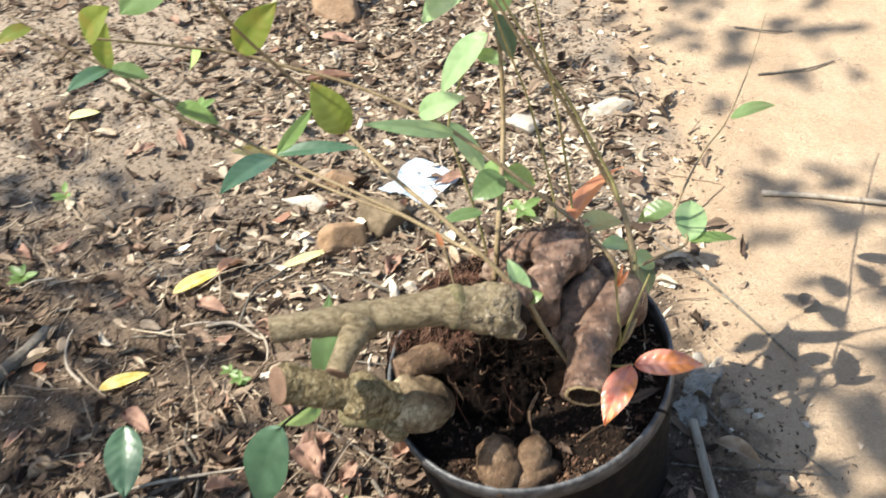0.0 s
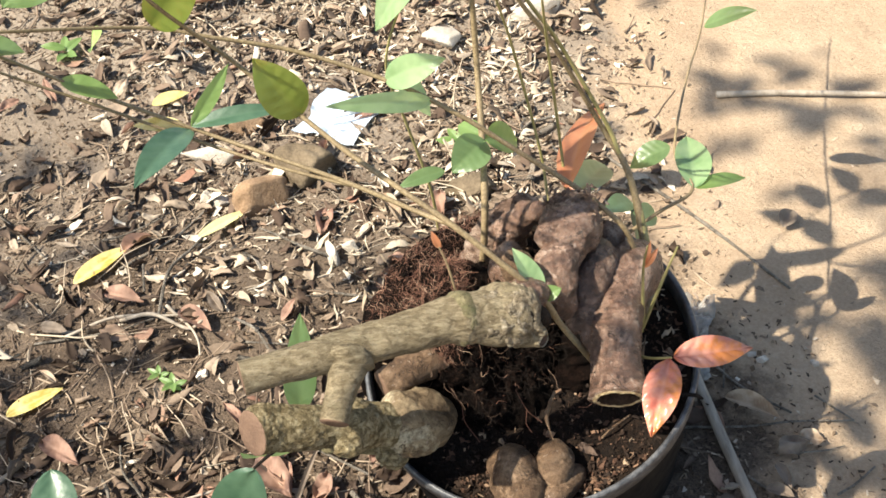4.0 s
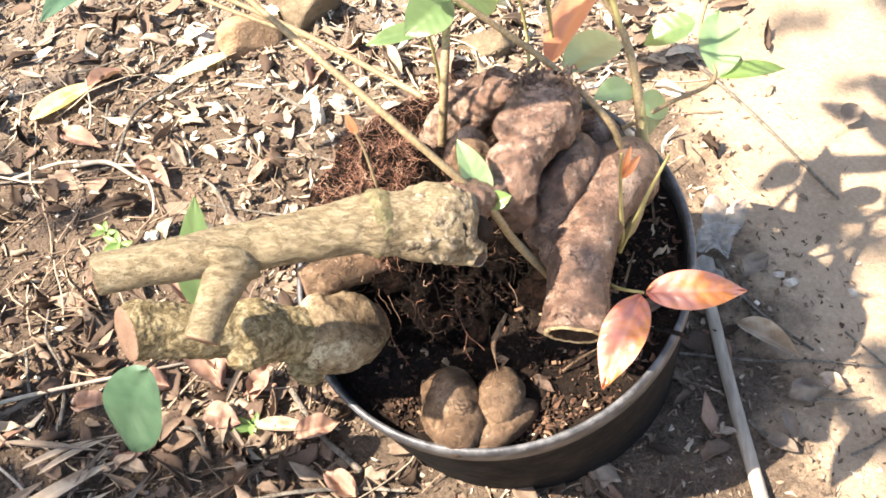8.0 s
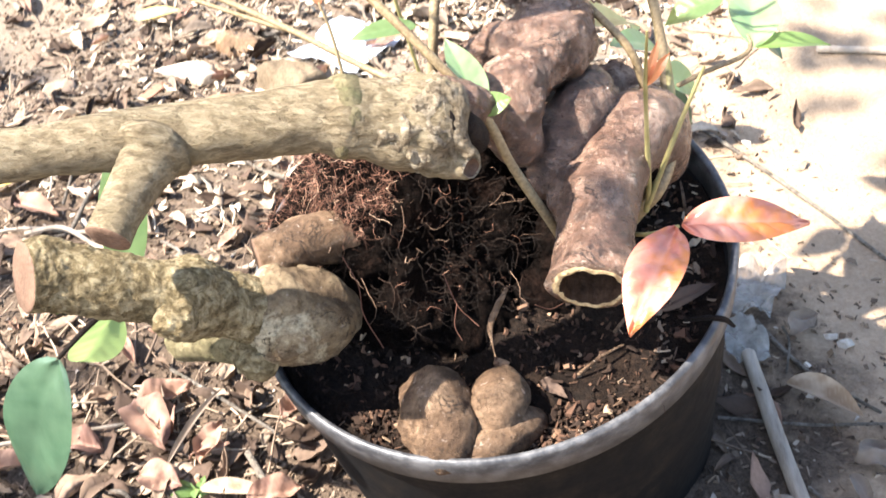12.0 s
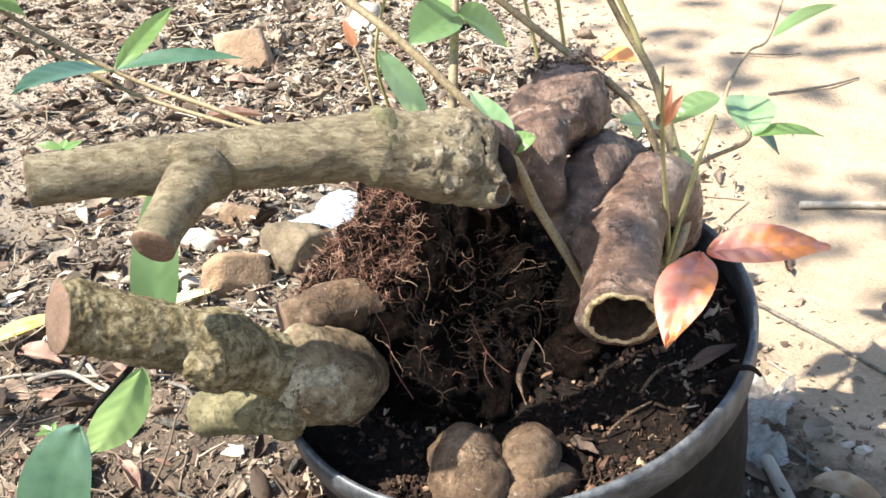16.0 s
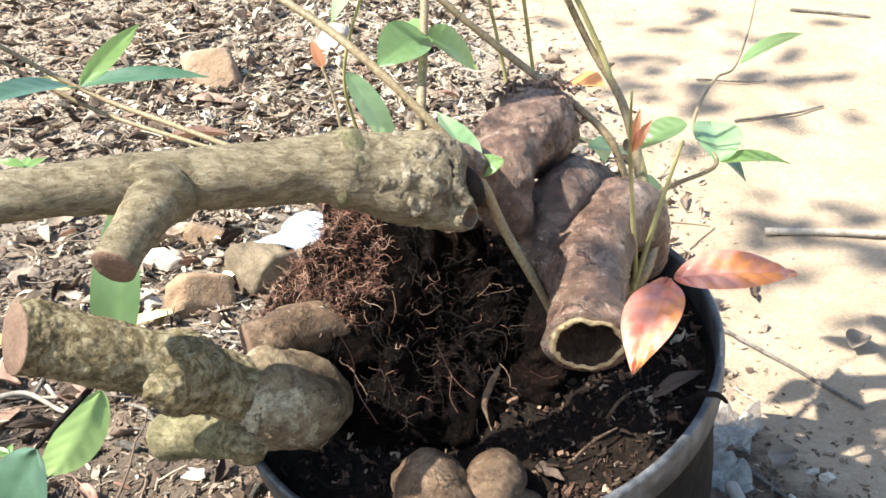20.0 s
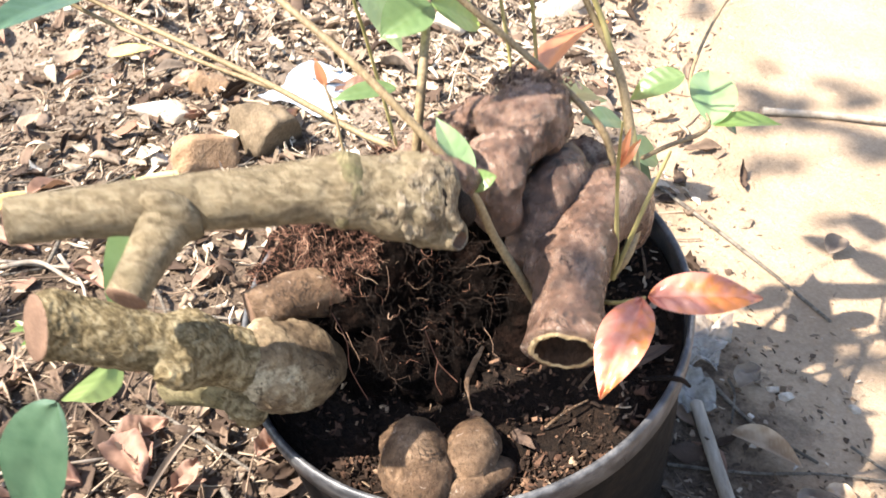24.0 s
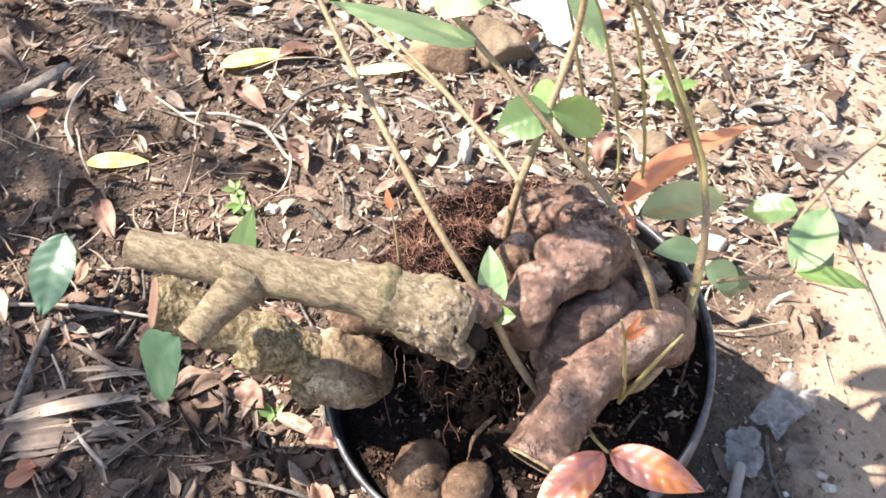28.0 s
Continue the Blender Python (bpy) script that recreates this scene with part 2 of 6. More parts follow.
def leaf_mat(name, dark, pale, share, glow, rough=0.38, spot=None):
    m = Mat(name, rough, 0.5)
    c = m.ramp(m.noise(55, 4, 0.6), [(0.3, dark), (0.7, pale)])
    if spot:
        c = m.mix(m.ramp(m.noise(38, 3, 0.6), [(0.5, (0, 0, 0)), (0.62, (1, 1, 1))]), c, spot)
    c = m.mix(m.ramp(m.attribute("vein"), [(0.0, (0, 0, 0)), (1.0, (0.55, 0.55, 0.55))]), c, pale)
    m.color(c)
    m.bump(m.noise(260, 4, 0.6), 0.0004, 0.5)
    return m.translucent(share, glow).m


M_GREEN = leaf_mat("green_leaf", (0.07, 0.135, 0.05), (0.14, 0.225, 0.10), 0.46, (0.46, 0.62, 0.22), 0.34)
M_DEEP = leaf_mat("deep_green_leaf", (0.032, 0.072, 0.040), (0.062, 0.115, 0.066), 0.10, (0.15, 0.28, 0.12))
# lighter copy of the green leaf, with the sun's brightness in its colour
M_SUNLIT = leaf_mat("green_leaf_painted_sunlit", (0.15, 0.27, 0.12), (0.30, 0.42, 0.22), 0.42, (0.62, 0.78, 0.36), 0.30)
M_YOUNG = leaf_mat("young_green_leaf", (0.105, 0.19, 0.05), (0.18, 0.28, 0.095), 0.40, (0.46, 0.60, 0.17))
M_OLIVE = leaf_mat("olive_leaf", (0.085, 0.125, 0.022), (0.155, 0.185, 0.040), 0.40, (0.40, 0.46, 0.07), spot=(0.17, 0.14, 0.03))
M_RED = leaf_mat("red_young_leaf", (0.44, 0.125, 0.082), (0.58, 0.27, 0.19), 0.10, (0.84, 0.32, 0.14), 0.24, spot=(0.56, 0.19, 0.05))
M_ORANGE = leaf_mat("orange_leaf", (0.36, 0.12, 0.06), (0.45, 0.22, 0.12), 0.45, (0.9, 0.35, 0.12), 0.4)
M_YELLOW = leaf_mat("yellow_leaf", (0.52, 0.40, 0.13), (0.64, 0.53, 0.23), 0.2, (0.7, 0.5, 0.1), 0.5, spot=(0.40, 0.30, 0.06))
M_PALEYEL = leaf_mat("pale_yellow_leaf", (0.50, 0.46, 0.20), (0.62, 0.58, 0.30), 0.2, (0.7, 0.65, 0.25), 0.5)
M_DRY = leaf_mat("dry_brown_leaf", (0.17, 0.09, 0.06), (0.33, 0.20, 0.14), 0.12, (0.4, 0.22, 0.12), 0.75, spot=(0.14, 0.07, 0.05))
M_GREYDRY = leaf_mat("grey_dry_leaf", (0.10, 0.074, 0.055), (0.215, 0.165, 0.122), 0.1, (0.35, 0.3, 0.22), 0.8)
M_DARKDRY = leaf_mat("dark_dry_leaf", (0.045, 0.028, 0.019), (0.10, 0.062, 0.042), 0.05, (0.2, 0.12, 0.07), 0.85)
M_TANDRY = leaf_mat("tan_dry_leaf", (0.30, 0.225, 0.155), (0.50, 0.40, 0.295), 0.15, (0.5, 0.38, 0.25), 0.7, spot=(0.24, 0.16, 0.10))

stem = Mat("stem_bark", 0.6, 0.4)
stem.color(stem.mix(0.5, stem.ramp(stem.noise(70, 4, 0.6), [(0.3, (0.145, 0.10, 0.05)), (0.7, (0.25, 0.185, 0.095))]), stem.ramp(stem.noise(500, 4, 0.6), [(0.35, (0.10, 0.068, 0.036)), (0.65, (0.32, 0.245, 0.14))])))
stem.bump(stem.noise(400, 3, 0.6), 0.0006, 0.8)
M_STEM = stem.m
gstem = Mat("green_stem_bark", 0.55, 0.4)
gstem.color(gstem.ramp(gstem.noise(90, 4, 0.6), [(0.3, (0.17, 0.15, 0.05)), (0.7, (0.33, 0.28, 0.12))]))
M_GSTEM = gstem.m

# ground: dark leaf-mould soil that turns into a trodden, sandy path
g = Mat("ground_soil", 0.95, 0.2)
edge = g.mathop("ADD", g.attribute("trodden"), g.mathop("MULTIPLY", g.mathop("SUBTRACT", g.noise(14, 6, 0.7), 0.5), 1.1))
edge = g.ramp(edge, [(0.38, (0, 0, 0)), (0.62, (1, 1, 1))])
mould = g.mix(0.6, g.ramp(g.noise(18, 6, 0.7), [(0.3, (0.052, 0.034, 0.022)), (0.55, (0.108, 0.073, 0.048)), (0.75, (0.195, 0.140, 0.097))]), g.ramp(g.noise(300, 5, 0.75), [(0.3, (0.024, 0.017, 0.012)), (0.62, (0.20, 0.148, 0.108))]))
sand = g.mix(0.45, g.ramp(g.noise(9, 6, 0.65), [(0.3, (0.30, 0.205, 0.128)), (0.55, (0.46, 0.335, 0.222)), (0.75, (0.57, 0.44, 0.312))]), g.ramp(g.noise(240, 5, 0.75), [(0.3, (0.26, 0.176, 0.110)), (0.7, (0.57, 0.44, 0.315))]))
pale_mould = g.mix(0.5, g.ramp(g.noise(20, 6, 0.7), [(0.3, (0.21, 0.163, 0.122)), (0.6, (0.40, 0.325, 0.248)), (0.8, (0.55, 0.46, 0.36))]), g.ramp(g.noise(260, 5, 0.75), [(0.3, (0.07, 0.05, 0.035)), (0.65, (0.42, 0.34, 0.26))]))
mould = g.mix(g.attribute("dry"), mould, pale_mould)
g.color(g.mix(edge, mould, sand))
g.bump(g.noise(35, 7, 0.75), 0.012, 0.9).bump(g.noise(260, 5, 0.75), 0.003, 0.9)
M_GROUND = g.m


def stuff_mat(name, stops, rough=0.85, share=0.0):
    m = Mat(name, rough, 0.25)
    c = m.ramp(m.island(), stops)
    c = m.mix(0.5, c, m.ramp(m.noise(260, 4, 0.7), [(0.3, (0.5, 0.48, 0.45)), (0.65, (1.15, 1.12, 1.1))]), "MULTIPLY")
    m.color(c)
    m.bump(m.noise(350, 3, 0.6), 0.0006, 0.6)
    if share:
        m.translucent(share, (0.4, 0.28, 0.16))
    return m.m


M_CHIP = stuff_mat("litter_chips", [(0.0, (0.075, 0.053, 0.038)), (0.3, (0.18, 0.132, 0.094)), (0.6, (0.30, 0.235, 0.175)), (0.88, (0.45, 0.375, 0.285)), (1.0, (0.66, 0.59, 0.48))])
M_LITTER = stuff_mat("litter_leaves", [(0.0, (0.035, 0.023, 0.016)), (0.35, (0.085, 0.056, 0.040)), (0.65, (0.16, 0.112, 0.080)), (0.88, (0.32, 0.25, 0.185)), (1.0, (0.24, 0.13, 0.09))], share=0.1)
M_TWIG = stuff_mat("litter_twigs", [(0.0, (0.10, 0.07, 0.05)), (0.5, (0.25, 0.18, 0.125)), (1.0, (0.46, 0.38, 0.28))])
M_MULCH = stuff_mat("dark_mulch", [(0.0, (0.035, 0.025, 0.018)), (0.45, (0.10, 0.072, 0.05)), (0.75, (0.19, 0.14, 0.10)), (0.93, (0.30, 0.235, 0.175)), (1.0, (0.45, 0.38, 0.29))])
M_GRIT = stuff_mat("grit", [(0.0, (0.06, 0.042, 0.03)), (0.6, (0.15, 0.105, 0.07)), (0.93, (0.28, 0.21, 0.15)), (1.0, (0.6, 0.55, 0.48))])
M_STRAW = stuff_mat("dry_straw", [(0.0, (0.20, 0.145, 0.10)), (0.4, (0.45, 0.365, 0.265)), (0.8, (0.62, 0.53, 0.41)), (1.0, (0.78, 0.71, 0.59))], share=0.1)
M_PATHBIT = stuff_mat("path_debris", [(0.0, (0.16, 0.115, 0.08)), (0.5, (0.32, 0.24, 0.17)), (1.0, (0.56, 0.47, 0.36))])
M_PALEBIT = stuff_mat("pale_bits", [(0.0, (0.42, 0.34, 0.25)), (1.0, (0.72, 0.66, 0.56))])


def stone_mat(name, a, b, c):
    m = Mat(name, 0.9, 0.25)
    m.color(m.mix(0.4, m.ramp(m.noise(28, 6, 0.65), [(0.3, a), (0.5, b), (0.72, c)]), m.ramp(m.noise(300, 4, 0.7), [(0.3, a), (0.7, c)])))
    m.bump(m.noise(60, 6, 0.7), 0.005, 0.8).bump(m.noise(400, 3, 0.6), 0.0008, 0.8)
    return m.m


M_ROCK = stone_mat("ochre_rock", (0.12, 0.068, 0.036), (0.225, 0.138, 0.078), (0.38, 0.265, 0.17))
M_GREYROCK = stone_mat("grey_rock", (0.05, 0.036, 0.022), (0.115, 0.085, 0.053), (0.23, 0.175, 0.115))
M_PALEROCK = stone_mat("pale_rock", (0.27, 0.22, 0.17), (0.43, 0.37, 0.30), (0.60, 0.55, 0.47))
M_BROWNROCK = stone_mat("brown_rock", (0.19, 0.115, 0.066), (0.29, 0.185, 0.115), (0.39, 0.28, 0.19))
M_PAPER = Mat("blue_white_paper", 0.7, 0.3).color((0.70, 0.78, 0.86)).m
M_INK = Mat("grey_print", 0.7, 0.3).color((0.20, 0.24, 0.30)).m
pl = Mat("clear_crumpled_film", 0.22, 0.6)
pl.color(pl.ramp(pl.noise(120, 4, 0.6), [(0.3, (0.34, 0.33, 0.30)), (0.7, (0.62, 0.60, 0.56))]))
pl.bump(pl.noise(160, 4, 0.7), 0.004, 1.0)
clear = pl.add("ShaderNodeBsdfTransparent")
half = pl.add("ShaderNodeMixShader")
half.inputs[0].default_value = 0.45
pl.link(pl.b.outputs[0], half.inputs[1])
pl.link(clear.outputs[0], half.inputs[2])
pl.link(half.outputs[0], pl.t.nodes["Material Output"].inputs["Surface"])
M_FILM = pl.m
M_BLUE = Mat("blue_plastic", 0.4, 0.5).color((0.05, 0.12, 0.45)).m
pw = Mat("weathered_pale_wood", 0.8, 0.25)
pw.color(pw.ramp(pw.noise(90, 5, 0.7, stretch=(1, 0.15, 1)), [(0.3, (0.20, 0.16, 0.12)), (0.7, (0.44, 0.375, 0.30))]))
pw.bump(pw.noise(260, 4, 0.6, stretch=(1, 0.2, 1)), 0.001, 0.8)
M_PALEWOOD = pw.m
M_GREYBARK = bark("grey_stick_bark", (0.10, 0.085, 0.07), (0.22, 0.19, 0.155), (0.33, 0.29, 0.24), (0.15, 0.14, 0.09), 0.6, 0.85, 0.2).m


# ---- mesh helpers ----
def finish(name, mesh, material, parent=None, label="", smooth=True):
    ob = new(name, mesh)
    for mt in material if isinstance(material, (list, tuple)) else (material,):
        mesh.materials.append(mt)
    if smooth:
        mesh.polygons.foreach_set("use_smooth", [True] * len(mesh.polygons))
    if parent:
        ob.parent = parent
    if label:
        ob["label"] = label
    return ob


def part(name, bm, material, parent=None, label="", smooth=True):
    mesh = bpy.data.meshes.new(name)
    bm.normal_update()
    bm.to_mesh(mesh)
    bm.free()
    return finish(name, mesh, material, parent, label, smooth)


def thing(name, label, category, group="", kind=""):
    return tagged(new(name), label, category, group, kind)


def spline(points, steps):
    """Catmull-Rom through rows of any width."""
    p = [np.array(q, float) for q in points]
    p = [2 * p[0] - p[1], *p, 2 * p[-1] - p[-2]]
    out = []
    for i in range(1, len(p) - 2):
        for k in range(steps):
            t = k / steps
            out.append(0.5 * (2 * p[i] + (p[i + 1] - p[i - 1]) * t + (2 * p[i - 1] - 5 * p[i] + 4 * p[i + 1] - p[i + 2]) * t * t + (3 * p[i] - p[i - 1] - 3 * p[i + 1] + p[i + 2]) * t**3))
    out.append(p[-2])
    return out


def sweep(rows, sides=28, steps=8, rough=0.10, grain=70.0, lump=0.12, lump_size=28.0, seed=0.0, cap_start=None, cap_end=None, squash=1.0, ridge=0.0):
    """A limb along rows of (x, y, z, radius), with lumps and bark relief. A cap is None (round), 0 (flat cut) or a depth (hollow)."""
    bm = bmesh.new()
    line = spline(rows, steps)
    rings, side = [], None
    off = Vector((seed * 3.1, seed * 1.7, seed))
    n = len(line)
    for i, q in enumerate(line):
        c = Vector(q[:3])
        d = (Vector(line[min(i + 1, n - 1)][:3]) - Vector(line[max(i - 1, 0)][:3])).normalized()
        side = d.orthogonal().normalized() if side is None else (side - d * side.dot(d)).normalized()
        up = d.cross(side)
        rg = []
        for k in range(sides):
            a = 2 * math.pi * k / sides
            out = side * math.cos(a) + up * math.sin(a) * squash
            s = c + out * q[3]
            h = 1 + lump * noise.noise(s * lump_size + off) + rough * noise.fractal(s * grain + off, 0.9, 2.1, 4)
            if ridge:
                h += ridge * (0.35 - abs(noise.noise(s * lump_size * 1.9 - off))) + ridge * 0.5 * (0.3 - abs(noise.noise(s * lump_size * 4.3 + off)))
            rg.append(bm.verts.new(c + out * q[3] * h))
        rings.append((rg, c, d, q[3]))
    for (a, *_), (b, *_) in zip(rings, rings[1:]):
        for k in range(sides):
            bm.faces.new((a[k], a[(k + 1) % sides], b[(k + 1) % sides], b[k]))
    for (rg, c, d, r), cap, sign in ((rings[0], cap_start, -1), (rings[-1], cap_end, 1)):
        def close(ring_, centre, mat):
            v = bm.verts.new(centre)
            for k in range(sides):
                f = (ring_[k], ring_[(k + 1) % sides], v)
                face = bm.faces.new(f if sign > 0 else f[::-1])
                face.material_index = mat
        def inner(ring_, scale, shift, mat):
            nr = [bm.verts.new(c + (v.co - c) * scale * (1 + 0.06 * noise.noise(v.co * 110) + 0.04 * noise.noise(v.co * 420)) + d * sign * shift) for v in ring_]
            for k in range(sides):
                f = (ring_[k], ring_[(k + 1) % sides], nr[(k + 1) % sides], nr[k])
                face = bm.faces.new(f if sign > 0 else f[::-1])
                face.material_index = mat
            return nr
        if cap is None:
            r1 = inner(rg, 0.8, r * 0.28, 0)
            r2 = inner(r1, 0.6, r * 0.2, 0)
            close(r2, c + d * sign * r * 0.5, 0)
        elif cap == 0:
            r1 = inner(rg, 0.93, 0.0006, 1)
            r2 = inner(r1, 0.5, 0.0008 * (1 + noise.noise(c * 50)), 1)
            close(r2, c + d * sign * 0.0004, 1)
        else:
            r1 = inner(rg, 0.84, 0.0006, 1)
            r2 = inner(r1, 0.94, 0.0016, 2)
            r2 = inner(r2, 0.90, -0.0006, 2)
            r3 = inner(r2, 0.95, -cap * 0.3, 3)
            r4 = inner(r3, 0.88, -cap, 3)
            close(r4, c - d * sign * cap * 1.15, 3)
    return bm


def tube(rows, sides=8, steps=6, knots=0.0, seed=0.0):
    """A stem along rows of (x, y, z, radius)."""
    return sweep(rows, sides, steps, 0.04, 300.0, knots, 60.0, seed)


def leaf_data(base, tip, width, face=(0, -0.5, 0.9), droop=0.12, fold=0.25, wave=0.06, seed=0.0, tipness=0.75, pucker=0.025):
    """A leaf blade with a midrib crease, side veins and a bent length."""
    b, t = Vector(base), Vector(tip)
    d = t - b
    length = d.length
    d.normalize()
    nrm = Vector(face)
    nrm = (nrm - d * nrm.dot(d)).normalized()
    s = d.cross(nrm)
    nu, nv = 36, 11
    verts, veins, faces = [], [], []
    for i in range(nu + 1):
        u = i / nu
        w = width * 0.5 * (math.sin(math.pi * min(1, u ** 0.82)) ** 0.72) * (1 - 0.12 * u) if 0 < u < 1 else 0.0
        if u > tipness:
            w *= 1 - 0.35 * ((u - tipness) / (1 - tipness)) ** 2
        w = max(w, width * 0.012)
        for j in range(nv):
            v = j / (nv - 1) * 2 - 1
            rib = abs(math.sin((u * 6.5 - abs(v) * 1.3) * math.pi))
            h = fold * w * abs(v) ** 1.3 - droop * length * (4 * u * (1 - u)) * -1.0 * 0.5
            h += wave * width * 0.5 * noise.noise(Vector((u * 3 + seed, v * 1.2, seed * 2))) + pucker * width * rib * math.sin(math.pi * min(1.0, abs(v)))
            verts.append(b + d * (u * length) + s * (v * w) + nrm * h)
            veins.append(max(1.0 if abs(v) < 0.11 else 0.0, 0.45 * (rib < 0.28)))
    for i in range(nu):
        for j in range(nv - 1):
            a = i * nv + j
            faces.append((a, a + nv, a + nv + 1, a + 1))
    return verts, faces, veins


def leaf(name, base, tip, width, material, parent=None, label="", **kw):
    verts, faces, veins = leaf_data(base, tip, width, **kw)
    mesh = bpy.data.meshes.new(name)
    mesh.from_pydata(verts, [], faces)
    at = mesh.attributes.new("vein", "FLOAT", "POINT")
    at.data.foreach_set("value", veins)
    return finish(name, mesh, material, parent, label)


# ---- the ground ----
def rise(y):
    """The ground climbs gently behind the pot."""
    s = max(0.0, y - 1.45)
    return 0.17 * s * s / (s + 0.35) if s < 6 else 0.17 * 36 / 6.35


EDGE_Y = (0.3, 1.0, 1.25, 1.45, 1.76, 2.26, 3.0, 5.0, 90.0)
EDGE_X = (0.45, 0.395, 0.330, 0.275, 0.29, 0.17, -0.1, -0.7, -25.0)


def path_side(x, y):
    """0 in the leaf litter, 1 on the trodden path."""
    e = float(np.interp(y, EDGE_Y, EDGE_X)) + 0.03 * noise.noise(Vector((x * 4, y * 4, 0)))
    return min(1.0, max(0.0, 0.5 + (x - e) / 0.26))


def ground_z(x, y):
    p = path_side(x, y)
    v = Vector((x, y, 0))
    return rise(y) + (0.010 - 0.007 * p) * noise.fractal(v * 7, 0.9, 2.0, 3) + (0.0035 - 0.0025 * p) * noise.fractal(v * 45, 0.9, 2.0, 2)


def axis(lo, hi, step, far):
    a = list(np.arange(lo, hi + 1e-6, step))
    d, left, right = step, [lo], [hi]
    while right[-1] - hi < far:
        d *= 1.35
        right.append(right[-1] + d)
        left.append(left[-1] - d)
    return left[:0:-1] + a + right[1:]


def build_ground():
    xs, ys = axis(-1.1, 0.95, 0.009, 90.0), axis(0.62, 2.5, 0.009, 90.0)
    verts, mask, dry, faces = [], [], [], []
    for y in ys:
        for x in xs:
            near = -1.6 < x < 1.5 and 0.3 < y < 3.6
            verts.append((x, y, ground_z(x, y) if near else rise(y)))
            mask.append(path_side(x, y))
            dry.append(min(1.0, max(0.0, (y - 1.35 + 0.25 * noise.noise(Vector((x * 5, y * 5, 9)))) / 0.5)) if near else min(1.0, max(0.0, 0.5 + 1.1 * noise.noise(Vector((x * 0.9, y * 0.9, 3))))))
    w = len(xs)
    for j in range(len(ys) - 1):
        for i in range(w - 1):
            a = j * w + i
            faces.append((a, a + 1, a + w + 1, a + w))
    mesh = bpy.data.meshes.new("ground")
    mesh.from_pydata(verts, [], faces)
    at = mesh.attributes.new("trodden", "FLOAT", "POINT")
    at.data.foreach_set("value", mask)
    at = mesh.attributes.new("dry", "FLOAT", "POINT")
    at.data.foreach_set("value", dry)
    return tagged(finish("ground", mesh, M_GROUND), "dark leaf-mould soil giving way to a sandy trodden path", "ground", kind="structure")


build_ground()

# ---- the pot ----
RIM = Vector((0.108, 1.066, 0.194))
UP = Vector((-0.116, -0.269, 1.0)).normalized()
PX = (Vector((1, 0, 0)) - UP * UP.x).normalized()
PY = UP.cross(PX)
R_RIM, R_BASE, POT_H = 0.150, 0.134, 0.215


def in_pot(a, r, h):
    """A place in the pot: angle, distance from its axis, height over the rim."""
    rr = r * (1 + 0.006 * math.cos(2 * (a - 1.35)) + 0.006 * math.cos(3 * a + 0.6))
    return RIM + PX * (rr * math.cos(a)) + PY * (rr * math.sin(a)) + UP * h


def lathe(profile, sides=96, closed=False):
    bm = bmesh.new()
    rings = [[bm.verts.new(in_pot(2 * math.pi * k / sides, r, h)) for k in range(sides)] for r, h in profile]
    pairs = list(zip(rings, rings[1:])) + ([(rings[-1], rings[0])] if closed else [])
    for a, b in pairs:
        for k in range(sides):
            bm.faces.new((a[k], a[(k + 1) % sides], b[(k + 1) % sides], b[k]))
    return bm


pot = thing("flower_pot", "round black plastic flower pot, dusty and leaning on the soil", "flower pot")
wall_prof = [(R_RIM - 0.0045, -0.022)]
for k in range(9):
    q = k / 8
    wall_prof.append((R_RIM - 0.0045 - (R_RIM - 0.0045 - R_BASE) * q + (0.0012 if k in (3, 4) else 0), -0.022 - (POT_H - 0.022) * q))
wall_prof += [(0.02, -POT_H), (0.02, -POT_H + 0.003), (R_BASE - 0.003, -POT_H + 0.003), (R_RIM - 0.0075, -0.022)]
part("wall", lathe(wall_prof, closed=True), M_POT, pot)
lip = [(R_RIM - 0.0058, -0.0225), (R_RIM - 0.0046, -0.002), (R_RIM - 0.0036, 0.0004), (R_RIM - 0.0012, 0.0004), (R_RIM + 0.0004, -0.002), (R_RIM - 0.0006, -0.0225), (R_RIM - 0.004, -0.0240)]
part("rim", lathe(lip, closed=True), M_RIM, pot, "rolled black plastic rim, greyed with dust")


def soil_h(a, r):
    """Height of the potting soil over the rim plane."""
    p = in_pot(a, r, 0)
    h = -0.022 + 0.009 * noise.fractal(p * 22, 0.9, 2.0, 3) + 0.004 * noise.noise(p * 90)
    h += 0.034 * math.exp(-((p.x - 0.02) ** 2 + (p.y - 1.16) ** 2) / 0.0065)
    return h


def build_pot_soil():
    bm = bmesh.new()
    rings = []
    for i in range(1, 37):
        r = (R_RIM - 0.0072) * i / 36
        rings.append([bm.verts.new(in_pot(2 * math.pi * k / 96, r, soil_h(2 * math.pi * k / 96, r))) for k in range(96)])
    c = bm.verts.new(in_pot(0, 0, soil_h(0, 0)))
    for k in range(96):
        bm.faces.new((c, rings[0][k], rings[0][(k + 1) % 96]))
    for a, b in zip(rings, rings[1:]):
        for k in range(96):
            bm.faces.new((a[k], b[k], b[(k + 1) % 96], a[(k + 1) % 96]))
    return tagged(part("potting_soil", bm, M_SOIL), "dark fibrous potting soil filling the pot", "soil", kind="structure")


build_pot_soil()


